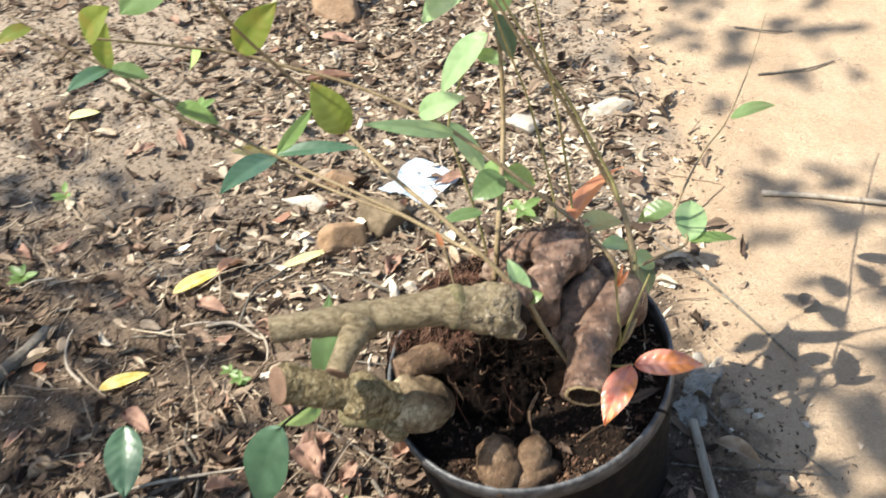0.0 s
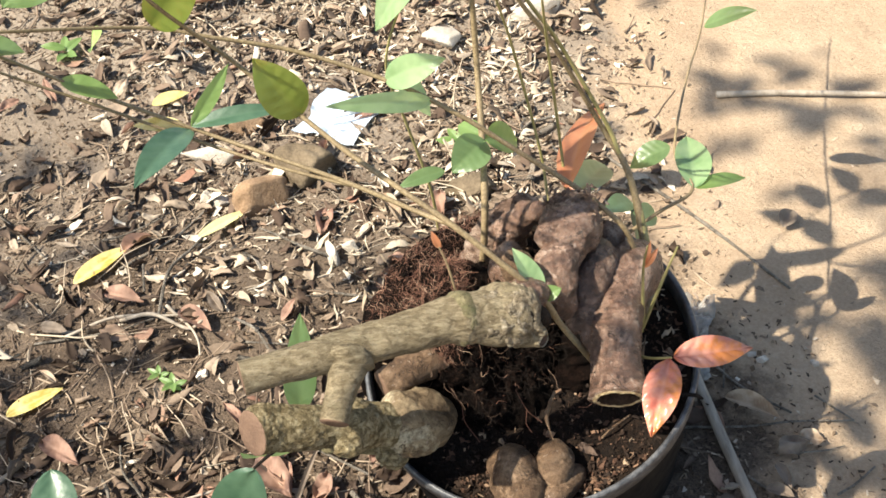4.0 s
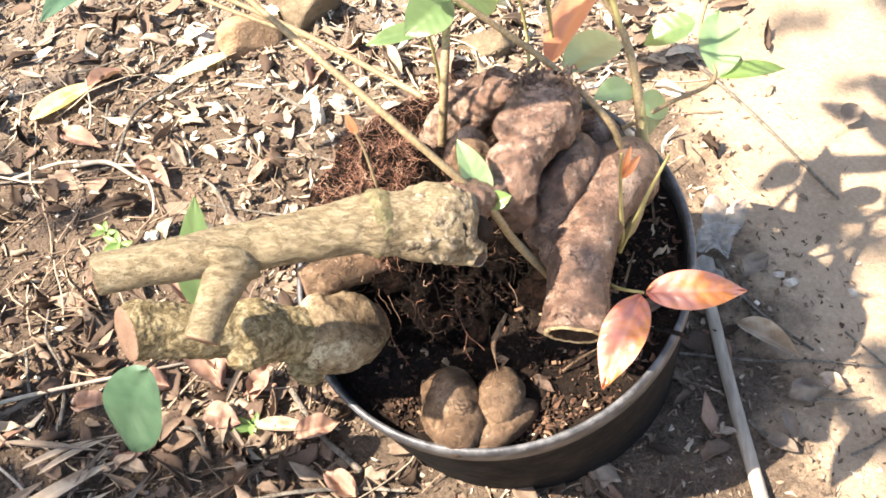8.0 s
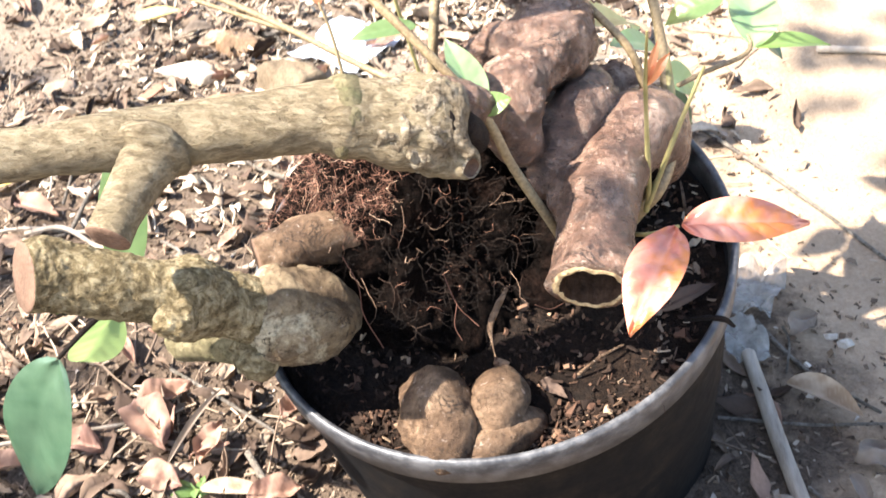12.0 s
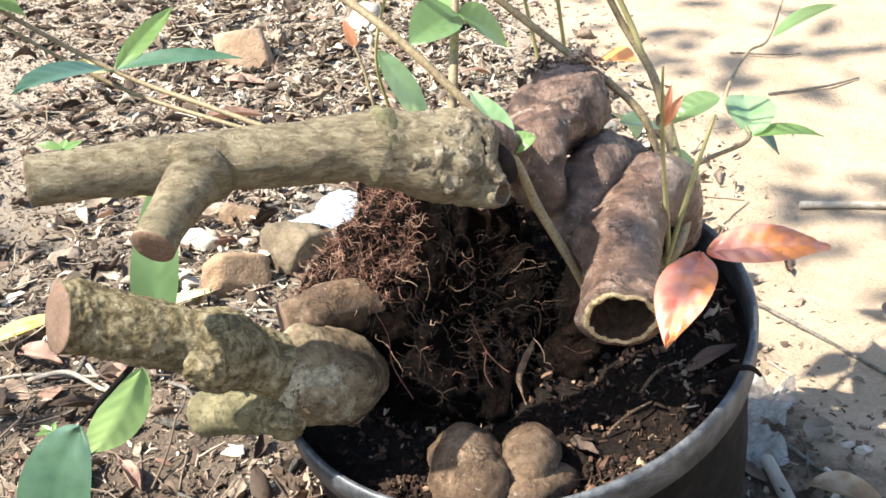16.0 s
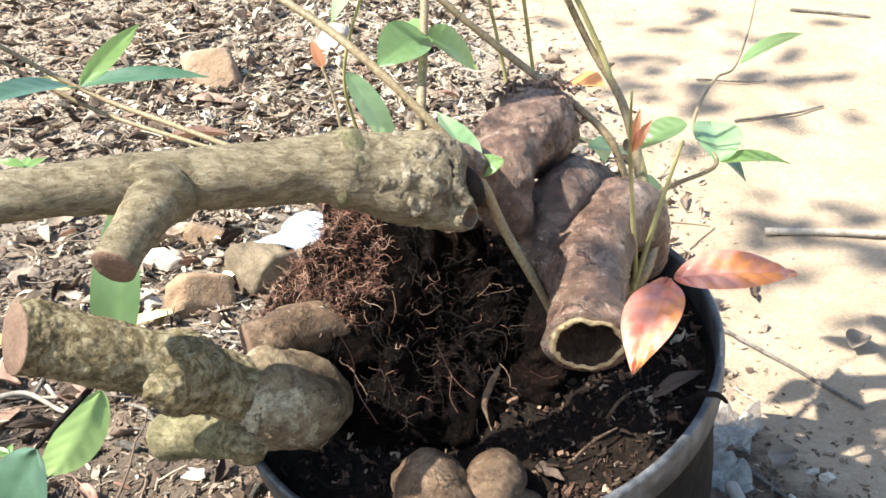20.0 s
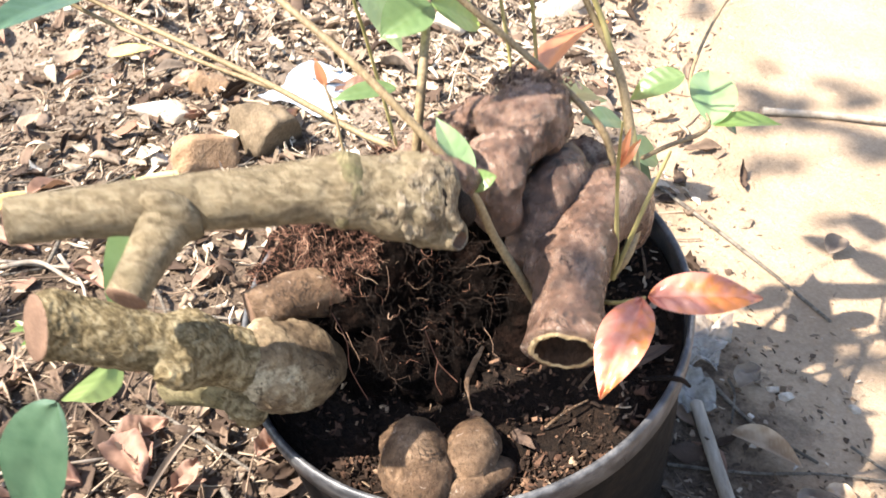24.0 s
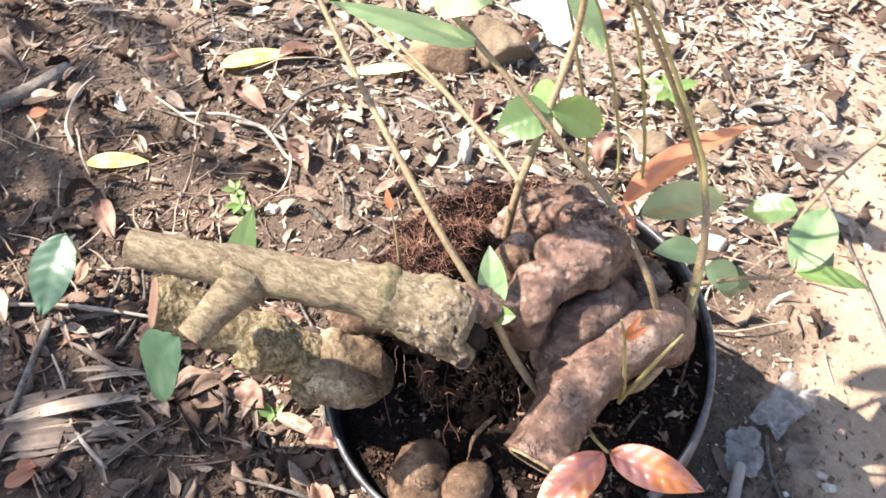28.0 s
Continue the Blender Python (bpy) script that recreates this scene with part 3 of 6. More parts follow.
def spill_point(a, v):
    """Soil and roots heaped over the rim at the back: v runs from the inside (0) over the rim (0.6) to outside (1)."""
    side = max(0.0, math.sin(math.pi * min(1.0, max(0.0, (a - SPILL[0]) / (SPILL[1] - SPILL[0]))))) ** 0.5
    r = R_RIM - 0.058 * side - 0.004 + (0.076 * side + 0.006) * v
    h = -0.030 + side * (0.052 * math.sin(math.pi * min(1.0, v * 0.80 + 0.12)) ** 0.8 - 0.030 * max(0.0, v - 0.6))
    p = in_pot(a, r, h)
    return p + UP * (0.007 * noise.fractal(p * 45, 0.9, 2.0, 3) * side) + (p - RIM).normalized() * (0.006 * noise.fractal(p * 60, 0.9, 2.0, 2) * side)


SPILL = (1.45, 3.25)


def build_spill():
    bm = bmesh.new()
    rows = [[bm.verts.new(spill_point(SPILL[0] + (SPILL[1] - SPILL[0]) * i / 90, k / 22)) for k in range(23)] for i in range(91)]
    for a, b in zip(rows, rows[1:]):
        for k in range(22):
            bm.faces.new((a[k], a[k + 1], b[k + 1], b[k]))
    return tagged(part("soil_heap", bm, M_ROOTMAT), "dark soil and matted roots heaped over the pot's rim", "soil", kind="structure")


build_spill()

# ---- the stumpy plant ----
plant = thing("bonsai_stump", "gnarled old stump with sawn limbs and fresh leafy shoots", "bonsai tree")


def limb(name, rows, mats, label="", parent=None, **kw):
    return part(name, sweep(rows, **kw), mats, parent or plant, label)


def ball_point(d):
    """Surface of the fibrous root ball in a direction."""
    p = Vector((0.076 + 0.070 * d.x, 1.066 + 0.064 * d.y, 0.190 + 0.086 * d.z))
    h = 0.013 * noise.fractal(p * 30, 0.9, 2.0, 3) + 0.005 * noise.fractal(p * 120, 0.9, 2.0, 2)
    h += 0.020 * math.exp(-((p.x - 0.030) ** 2 + (p.y - 1.075) ** 2) / 0.0016) * max(0.0, d.z)
    h -= 0.046 * math.exp(-((p.x - 0.108) ** 2 + (p.y - 1.005) ** 2 + (p.z - 0.235) ** 2) / 0.0036)
    return p + d * h


def build_root_ball():
    bm = bmesh.new()
    bmesh.ops.create_icosphere(bm, subdivisions=6, radius=1)
    for vtx in bm.verts:
        vtx.co = ball_point(vtx.co.normalized())
    return part("root_ball", bm, M_ROOTMAT, plant, "fibrous root ball standing above the soil, shade put into its black colour")


build_root_ball()
branch = limb("upper_branch", [(-0.1085, 0.919, 0.347, 0.0120), (-0.075, 0.929, 0.347, 0.0128), (-0.038, 0.940, 0.346, 0.0140), (0.0, 0.952, 0.344, 0.0150), (0.035, 0.964, 0.343, 0.0165), (0.048, 0.968, 0.341, 0.0200), (0.060, 0.971, 0.338, 0.0195), (0.075, 0.976, 0.333, 0.0230), (0.089, 0.979, 0.332, 0.0232), (0.099, 0.981, 0.330, 0.0195)],
              [M_TAN, M_CUT], "olive-tan branch sawn off at one end, broken at the other", sides=64, steps=13, lump=0.07, lump_size=40, rough=0.06, ridge=0.06, cap_start=0, seed=2)
limb("bare_wood", [(0.058, 0.9705, 0.3385, 0.0165), (0.066, 0.973, 0.336, 0.0200), (0.077, 0.9765, 0.333, 0.0228), (0.089, 0.979, 0.332, 0.0230), (0.0985, 0.981, 0.3303, 0.0200), (0.102, 0.982, 0.329, 0.013)], M_DEAD, "greyish barkless wood at the broken end", branch, sides=72, steps=14, lump=0.16, lump_size=90, rough=0.10, grain=160, ridge=0.12, seed=47)
limb("broken_prong", [(0.088, 0.972, 0.324, 0.012), (0.099, 0.970, 0.319, 0.0115), (0.105, 0.967, 0.317, 0.0098), (0.109, 0.963, 0.317, 0.0070)], [M_TAN, M_TAN, M_DEAD, M_CUT], "splintered tip of the branch with a small hole", branch, sides=36, lump=0.15, lump_size=70, rough=0.10, ridge=0.12, cap_end=0.003, seed=3)
for q, rows in enumerate(([(0.084, 0.9635, 0.347, 0.0022), (0.090, 0.9615, 0.341, 0.0030), (0.0935, 0.9605, 0.332, 0.0030), (0.097, 0.9610, 0.323, 0.002)], [(0.0975, 0.972, 0.347, 0.0030), (0.1020, 0.968, 0.340, 0.0044), (0.1045, 0.965, 0.331, 0.0044), (0.110, 0.963, 0.324, 0.003)], [(0.0890, 0.9640, 0.344, 0.0016), (0.0965, 0.9630, 0.338, 0.0026), (0.0995, 0.9620, 0.329, 0.0024), (0.103, 0.9620, 0.321, 0.0015)])):
    limb("deadwood_ridge", rows, M_DEAD, "grey-tan deadwood ridge at the break", branch, sides=32, steps=12, lump=0.25, lump_size=120, rough=0.10, grain=240, ridge=0.28, seed=40.5 + q)
# two dark solid pieces stand in for the shade inside cracks
limb("cavity_shade", [(0.104, 0.976, 0.336, 0.006), (0.109, 0.977, 0.329, 0.0075), (0.111, 0.980, 0.320, 0.007)], M_DARKROOT, "dark solid piece painting the shade of a gap between branch and prong", branch, lump=0.2, seed=44)
limb("cavity_shade", [(0.0985, 0.9685, 0.3475, 0.0010), (0.1005, 0.9655, 0.3435, 0.0018), (0.1022, 0.9640, 0.3385, 0.0022), (0.1035, 0.9632, 0.3330, 0.0016)], M_DARKROOT, "narrow dark solid piece painting a shaded slit in the deadwood", branch, sides=16, lump=0.3, lump_size=150, seed=46)
limb("branch_neck", [(0.088, 0.984, 0.335, 0.0175), (0.101, 0.994, 0.332, 0.0140), (0.111, 1.008, 0.323, 0.0125), (0.118, 1.024, 0.310, 0.0135), (0.125, 1.042, 0.298, 0.015)], M_BROWN, "curved neck joining the branch to the stump", branch, sides=48, steps=12, lump=0.2, lump_size=60, ridge=0.2, seed=5)
limb("node_ring", [(0.042, 0.9661, 0.3422, 0.0170), (0.0475, 0.9679, 0.3412, 0.0202), (0.054, 0.9698, 0.3398, 0.0192)], M_NODE, "greenish swollen ring on the bark", branch, sides=40, lump=0.05, seed=6)
stub = limb("side_stub", [(-0.031, 0.946, 0.345, 0.0145), (-0.033, 0.932, 0.3425, 0.0145), (-0.0375, 0.918, 0.3365, 0.0120), (-0.0425, 0.904, 0.330, 0.0104), (-0.0455, 0.892, 0.324, 0.0108)], [M_TAN, M_CUT], "short sawn side stub with a collar", branch, lump=0.05, rough=0.05, cap_end=0, seed=7)
limb("collar", [(-0.0318, 0.9385, 0.3448, 0.0145), (-0.0328, 0.9335, 0.3435, 0.0180), (-0.0334, 0.9312, 0.3425, 0.0180), (-0.0342, 0.9285, 0.3412, 0.0138)], M_TAN, "", stub, lump=0.05, seed=8)
limb_c = limb("lower_limb", [(-0.1160, 0.9330, 0.268, 0.0180), (-0.109, 0.9385, 0.265, 0.0190), (-0.098, 0.943, 0.260, 0.0186), (-0.077, 0.949, 0.251, 0.0176), (-0.060, 0.956, 0.242, 0.0176), (-0.0475, 0.9615, 0.2345, 0.0222), (-0.0385, 0.966, 0.2285, 0.0212), (-0.0285, 0.9715, 0.2215, 0.0178), (-0.018, 0.977, 0.213, 0.0185), (-0.006, 0.984, 0.203, 0.018), (0.006, 0.990, 0.197, 0.017)],
              [M_LICHEN, M_CUT], "thick lower limb with corky cream-yellow bark, sawn end", sides=96, steps=16, lump=0.09, lump_size=40, rough=0.06, grain=220, ridge=0.03, cap_start=0, seed=9)
limb("rounded_bulb", [(-0.0205, 0.9765, 0.2115, 0.0120), (-0.0165, 0.978, 0.2095, 0.0215), (-0.008, 0.982, 0.2055, 0.0268), (0.004, 0.987, 0.2005, 0.0272), (0.015, 0.9925, 0.197, 0.0258), (0.024, 0.998, 0.194, 0.0215), (0.030, 1.002, 0.192, 0.015)], M_BULB, "smooth brown knob with cracked pale bark", limb_c, sides=80, steps=14, lump=0.10, lump_size=48, rough=0.06, ridge=0.08, seed=9.5)
limb("bark_knob", [(-0.052, 0.957, 0.236, 0.010), (-0.047, 0.947, 0.233, 0.0135), (-0.042, 0.942, 0.227, 0.010)], M_LICHEN, "corky bark lump", limb_c, sides=56, steps=14, lump=0.18, lump_size=90, rough=0.18, grain=160, ridge=0.15, seed=10)
limb("bark_knob", [(-0.018, 0.973, 0.191, 0.014), (-0.013, 0.964, 0.187, 0.0125), (-0.009, 0.958, 0.185, 0.008)], M_LICHEN, "corky bark lump", limb_c, sides=56, steps=14, lump=0.2, lump_size=80, rough=0.2, grain=150, ridge=0.2, seed=31)
limb("low_stub", [(-0.015, 0.990, 0.180, 0.016), (-0.045, 0.998, 0.172, 0.0145), (-0.074, 1.004, 0.166, 0.0135)], [M_NODE, M_CUT], "rounded mossy stub", limb_c, lump=0.1, seed=12)
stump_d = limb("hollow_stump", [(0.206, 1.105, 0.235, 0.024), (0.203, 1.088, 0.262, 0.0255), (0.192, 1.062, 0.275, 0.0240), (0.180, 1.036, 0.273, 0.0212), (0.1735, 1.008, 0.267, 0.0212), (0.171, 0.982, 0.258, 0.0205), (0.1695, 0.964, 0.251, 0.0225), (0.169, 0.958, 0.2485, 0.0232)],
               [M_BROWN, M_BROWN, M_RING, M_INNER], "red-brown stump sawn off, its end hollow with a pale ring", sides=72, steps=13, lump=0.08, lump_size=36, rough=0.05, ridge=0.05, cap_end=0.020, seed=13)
# the foot takes the blackened mat so that it reads as shaded
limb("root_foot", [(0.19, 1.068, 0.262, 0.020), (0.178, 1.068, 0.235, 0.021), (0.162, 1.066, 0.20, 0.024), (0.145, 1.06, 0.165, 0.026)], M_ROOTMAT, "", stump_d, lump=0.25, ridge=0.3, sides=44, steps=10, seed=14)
stump_e = limb("knotted_stump", [(0.152, 1.108, 0.300, 0.015), (0.149, 1.096, 0.318, 0.0215), (0.146, 1.080, 0.324, 0.0250), (0.140, 1.064, 0.325, 0.0220), (0.134, 1.049, 0.323, 0.0160), (0.1275, 1.035, 0.319, 0.0172), (0.1265, 1.024, 0.309, 0.0180), (0.130, 1.020, 0.298, 0.0145), (0.136, 1.034, 0.284, 0.010)],
               M_BROWN, "twisted red-brown stump with a healed knob", sides=84, steps=14, lump=0.18, lump_size=48, rough=0.06, ridge=0.16, seed=15)
limb("second_lobe", [(0.173, 1.084, 0.284, 0.013), (0.168, 1.070, 0.295, 0.0158), (0.161, 1.054, 0.295, 0.0160), (0.154, 1.040, 0.289, 0.0148), (0.148, 1.028, 0.280, 0.0130), (0.145, 1.022, 0.270, 0.0105), (0.146, 1.034, 0.260, 0.009)], M_BROWN, "", stump_e, sides=64, steps=12, lump=0.15, lump_size=52, rough=0.06, ridge=0.12, seed=16)
limb("head_bulge", [(0.128, 1.072, 0.330, 0.009), (0.126, 1.062, 0.331, 0.0115), (0.128, 1.053, 0.327, 0.009)], M_BROWN, "", stump_e, sides=44, steps=10, lump=0.15, lump_size=60, rough=0.08, ridge=0.12, seed=16.4)
limb("flaking_top", [(0.133, 1.080, 0.334, 0.006), (0.140, 1.085, 0.340, 0.0080), (0.150, 1.088, 0.341, 0.0080), (0.160, 1.092, 0.333, 0.007)], M_PINK, "brown flaking bark on the crown", stump_e, sides=56, steps=14, lump=0.45, lump_size=130, rough=0.35, grain=170, ridge=0.45, seed=17)
limb("healed_knot", [(0.166, 1.024, 0.276, 0.010), (0.1575, 1.018, 0.273, 0.0095), (0.1535, 1.010, 0.266, 0.0080), (0.156, 1.004, 0.258, 0.006)], M_BROWN, "pale lip of a healed wound", stump_d, sides=44, steps=10, lump=0.2, lump_size=80, rough=0.1, ridge=0.2, seed=16.8)
limb("back_root", [(0.106, 1.074, 0.276, 0.012), (0.102, 1.064, 0.293, 0.0142), (0.098, 1.058, 0.306, 0.0135), (0.096, 1.056, 0.314, 0.010)], M_ROOT, "rounded dark root knob behind the branch", sides=48, steps=10, lump=0.12, lump_size=50, rough=0.06, ridge=0.08, seed=16.9)
limb("back_root", [(0.060, 1.115, 0.232, 0.015), (0.078, 1.130, 0.256, 0.0185), (0.096, 1.146, 0.268, 0.0190), (0.112, 1.150, 0.282, 0.014), (0.117, 1.142, 0.298, 0.010)], M_PINK, "old reddish root crown at the back", sides=56, steps=12, lump=0.3, lump_size=70, rough=0.2, grain=120, ridge=0.35, seed=18)
limb("back_root", [(0.088, 1.13, 0.262, 0.012), (0.100, 1.128, 0.284, 0.013), (0.113, 1.125, 0.300, 0.011), (0.122, 1.115, 0.312, 0.008)], M_BROWN, "", sides=40, steps=10, lump=0.3, lump_size=80, rough=0.15, ridge=0.3, seed=18.5)
limb("back_root", [(0.092, 1.085, 0.25, 0.016), (0.092, 1.088, 0.280, 0.014), (0.096, 1.086, 0.297, 0.010)], M_BROWN, "", sides=48, steps=10, lump=0.15, ridge=0.12, seed=19)
limb("back_root", [(0.165, 1.12, 0.23, 0.018), (0.178, 1.115, 0.266, 0.017), (0.187, 1.112, 0.286, 0.011)], M_PINK, "flaking reddish root beside the shoots", sides=48, steps=12, lump=0.35, lump_size=90, rough=0.25, grain=130, ridge=0.4, seed=20)
tuber = limb("front_tuber", [(0.081, 0.978, 0.146, 0.016), (0.084, 0.966, 0.157, 0.0205), (0.087, 0.953, 0.158, 0.0228), (0.091, 0.942, 0.151, 0.0200), (0.094, 0.936, 0.141, 0.014)], M_ROOT, "rounded brown tuber bulging by the rim", sides=44, steps=9, lump=0.10, lump_size=50, rough=0.09, grain=110, seed=21)
limb("tuber_lobe", [(0.121, 0.982, 0.147, 0.012), (0.121, 0.972, 0.158, 0.0160), (0.1185, 0.960, 0.159, 0.0172), (0.116, 0.950, 0.153, 0.013)], M_ROOT, "", tuber, sides=44, lump=0.10, lump_size=50, rough=0.08, grain=110, seed=22)
limb("tuber_finger", [(0.141, 0.968, 0.141, 0.008), (0.135, 0.960, 0.147, 0.0112), (0.126, 0.951, 0.149, 0.0128), (0.1165, 0.941, 0.148, 0.0128), (0.111, 0.935, 0.145, 0.0110), (0.108, 0.932, 0.142, 0.007)], M_ROOT, "smooth tapering tuber tip", tuber, sides=44, lump=0.08, rough=0.06, grain=110, seed=23)
limb("side_root", [(-0.020, 1.012, 0.222, 0.0125), (-0.006, 1.020, 0.223, 0.0150), (0.012, 1.031, 0.223, 0.0155), (0.035, 1.045, 0.215, 0.016)], [M_ROOT, M_CUT], "short brown root stub", lump=0.12, cap_start=0, seed=24)

# shoots: rows of place and radius
S1 = [(0.170, 1.030, 0.205, 0.0034), (0.158, 1.014, 0.230, 0.0034), (0.144, 1.004, 0.262, 0.0033), (0.128, 0.999, 0.294, 0.0032), (0.112, 0.996, 0.330, 0.0030), (0.078, 1.002, 0.368, 0.0029), (0.044, 1.016, 0.396, 0.0028), (0.008, 1.037, 0.416, 0.0026), (-0.028, 1.059, 0.436, 0.0024), (-0.066, 1.082, 0.462, 0.0022), (-0.105, 1.097, 0.497, 0.0020), (-0.139, 1.067, 0.560, 0.0018), (-0.150, 1.03, 0.61, 0.0017), (-0.157, 0.985, 0.66, 0.0016), (-0.165, 0.94, 0.71, 0.0014), (-0.17, 0.90, 0.76, 0.0012)]
S2 = [(0.075, 1.160, 0.225, 0.0034), (0.053, 1.190, 0.233, 0.0032), (0.018, 1.216, 0.234, 0.0030), (-0.046, 1.240, 0.256, 0.0028), (-0.113, 1.261, 0.277, 0.0026), (-0.195, 1.285, 0.303, 0.0024), (-0.285, 1.275, 0.365, 0.0021), (-0.36, 1.255, 0.43, 0.0018), (-0.45, 1.24, 0.50, 0.0014)]
S2B = [(-0.046, 1.240, 0.254, 0.0022), (-0.113, 1.256, 0.270, 0.0021), (-0.195, 1.280, 0.293, 0.0020), (-0.285, 1.268, 0.356, 0.0017), (-0.36, 1.246, 0.418, 0.0014), (-0.44, 1.232, 0.482, 0.0011)]
S3 = [(0.200, 1.080, 0.292, 0.0030), (0.190, 1.080, 0.318, 0.0029), (0.172, 1.089, 0.335, 0.0028), (0.149, 1.102, 0.350, 0.0027), (0.105, 1.106, 0.386, 0.0026), (0.057, 1.106, 0.428, 0.0024), (0.008, 1.116, 0.455, 0.0023), (-0.06, 1.128, 0.480, 0.0021), (-0.12, 1.120, 0.503, 0.0019), (-0.17, 1.105, 0.525, 0.0017), (-0.27, 1.03, 0.575, 0.0013)]
S4 = [(0.068, 1.108, 0.215, 0.0042), (0.072, 1.110, 0.250, 0.0040), (0.077, 1.114, 0.316, 0.0036), (0.079, 1.150, 0.363, 0.0034), (0.079, 1.188, 0.408, 0.0031), (0.0775, 1.196, 0.47, 0.0028), (0.073, 1.188, 0.53, 0.0026), (0.066, 1.185, 0.60, 0.0023), (0.058, 1.185, 0.70, 0.0020), (0.02, 1.215, 0.775, 0.0018), (-0.045, 1.222, 0.79, 0.0016), (-0.128, 1.1725, 0.785, 0.0014), (-0.193, 1.113, 0.775, 0.0012), (-0.194, 1.0545, 0.772, 0.0009)]
S5 = [(0.180, 1.055, 0.200, 0.0050), (0.198, 1.052, 0.230, 0.0054), (0.2085, 1.054, 0.246, 0.0056), (0.216, 1.080, 0.258, 0.0056), (0.216, 1.118, 0.270, 0.0048), (0.205, 1.152, 0.318, 0.0034), (0.182, 1.170, 0.358, 0.0028), (0.139, 1.158, 0.450, 0.0024), (0.111, 1.146, 0.500, 0.0021), (0.075, 1.135, 0.57, 0.0016)]
S5B = [(0.217, 1.090, 0.258, 0.0034), (0.218, 1.112, 0.268, 0.0032), (0.211, 1.143, 0.300, 0.0028), (0.197, 1.162, 0.335, 0.0025), (0.186, 1.168, 0.362, 0.0023), (0.144, 1.160, 0.450, 0.0020), (0.116, 1.150, 0.500, 0.0018), (0.08, 1.14, 0.57, 0.0014)]
S6 = [(0.152, 1.135, 0.285, 0.0017), (0.149, 1.170, 0.330, 0.0016), (0.134, 1.145, 0.450, 0.0014), (0.125, 1.112, 0.520, 0.0012), (0.115, 1.08, 0.60, 0.0009)]
S7 = [(0.135, 1.140, 0.285, 0.0016), (0.131, 1.168, 0.330, 0.0015), (0.107, 1.153, 0.450, 0.0013), (0.092, 1.116, 0.520, 0.0011), (0.075, 1.08, 0.60, 0.0008)]
S8 = [(0.205, 1.150, 0.245, 0.0022), (0.240, 1.165, 0.258, 0.0020), (0.272, 1.181, 0.2675, 0.0019), (0.262, 1.214, 0.279, 0.0017), (0.272, 1.260, 0.285, 0.0016), (0.300, 1.345, 0.284, 0.0014), (0.335, 1.445, 0.268, 0.0013), (0.375, 1.58, 0.275, 0.0011), (0.405, 1.69, 0.30, 0.0009)]
SH1 = [(0.2000, 1.030, 0.245, 0.0020), (0.2008, 1.031, 0.258, 0.0019), (0.198, 1.027, 0.290, 0.0016), (0.1945, 1.019, 0.331, 0.0013), (0.1925, 1.003, 0.368, 0.0008)]
SH2 = [(0.2010, 1.030, 0.250, 0.0019), (0.207, 1.033, 0.270, 0.0018), (0.216, 1.037, 0.300, 0.0016), (0.2257, 1.041, 0.329, 0.0010)]
SR = [(0.186, 1.000, 0.252, 0.0016), (0.198, 0.985, 0.262, 0.0014), (0.211, 0.970, 0.278, 0.0012)]
SP = [(0.047, 0.993, 0.345, 0.0011), (0.042, 0.997, 0.370, 0.0010), (0.037, 1.000, 0.385, 0.0008)]


def shoot(rows, mat, label=""):
    rows = [(x, y, z, r * 0.84) for x, y, z, r in rows]
    return part("shoot", tube(rows, knots=0.10, seed=rows[0][0] * 90), mat, plant, label)


s1, s2, s2b, s3, s4, s5 = (shoot(r, M_STEM, "slender tan woody shoot") for r in (S1, S2, S2B, S3, S4, S5))
s5b, s6, s7 = (shoot(r, M_GSTEM, "thin yellow-green shoot") for r in (S5B, S6, S7))
s8 = shoot(S8, M_STEM, "long thin arching shoot")
sh1, sh2 = shoot(SH1, M_GSTEM), shoot(SH2, M_GSTEM)
sr = shoot(SR, M_GSTEM, "short green stalk with red leaves")
sp = shoot(SP, M_STEM, "tiny sprout")

RL = "glossy red-orange young leaf"
leaf("leaf", (0.2095, 0.968, 0.2775), (0.186, 0.911, 0.256), 0.030, M_RED, sr, RL, face=(-0.15, -0.35, 0.9), fold=0.22, droop=0.10, seed=1, tipness=0.6, pucker=0.13)
leaf("leaf", (0.2125, 0.970, 0.2785), (0.275, 0.974, 0.277), 0.027, M_RED, sr, RL, face=(0.05, -0.45, 0.9), fold=0.2, droop=0.14, seed=2, tipness=0.6, pucker=0.13)
leaf("leaf", (0.112, 0.996, 0.327), (0.093, 1.030, 0.351), 0.021, M_SUNLIT, s1, face=(0.5, -0.5, 0.7), fold=0.25, seed=3)
leaf("leaf", (0.112, 0.998, 0.328), (0.128, 0.999, 0.334), 0.013, M_YOUNG, s1, face=(0, -0.7, 0.7), seed=4)
leaf("leaf", (-0.058, 1.078, 0.457), (-0.086, 1.080, 0.508), 0.036, M_OLIVE, s1, "large olive leaf, sunlit", face=(0.2, -0.9, 0.35), seed=5)
leaf("leaf", (-0.195, 1.285, 0.305), (-0.098, 1.302, 0.305), 0.021, M_DEEP, s2, face=(0, -0.35, 0.9), seed=8)
leaf("leaf", (-0.195, 1.285, 0.305), (-0.157, 1.332, 0.342), 0.017, M_YOUNG, s2, face=(0.6, -0.3, 0.7), seed=9)
leaf("leaf", (-0.197, 1.283, 0.303), (-0.232, 1.180, 0.317), 0.036, M_DEEP, s2, face=(0.1, -0.2, 0.97), seed=10)
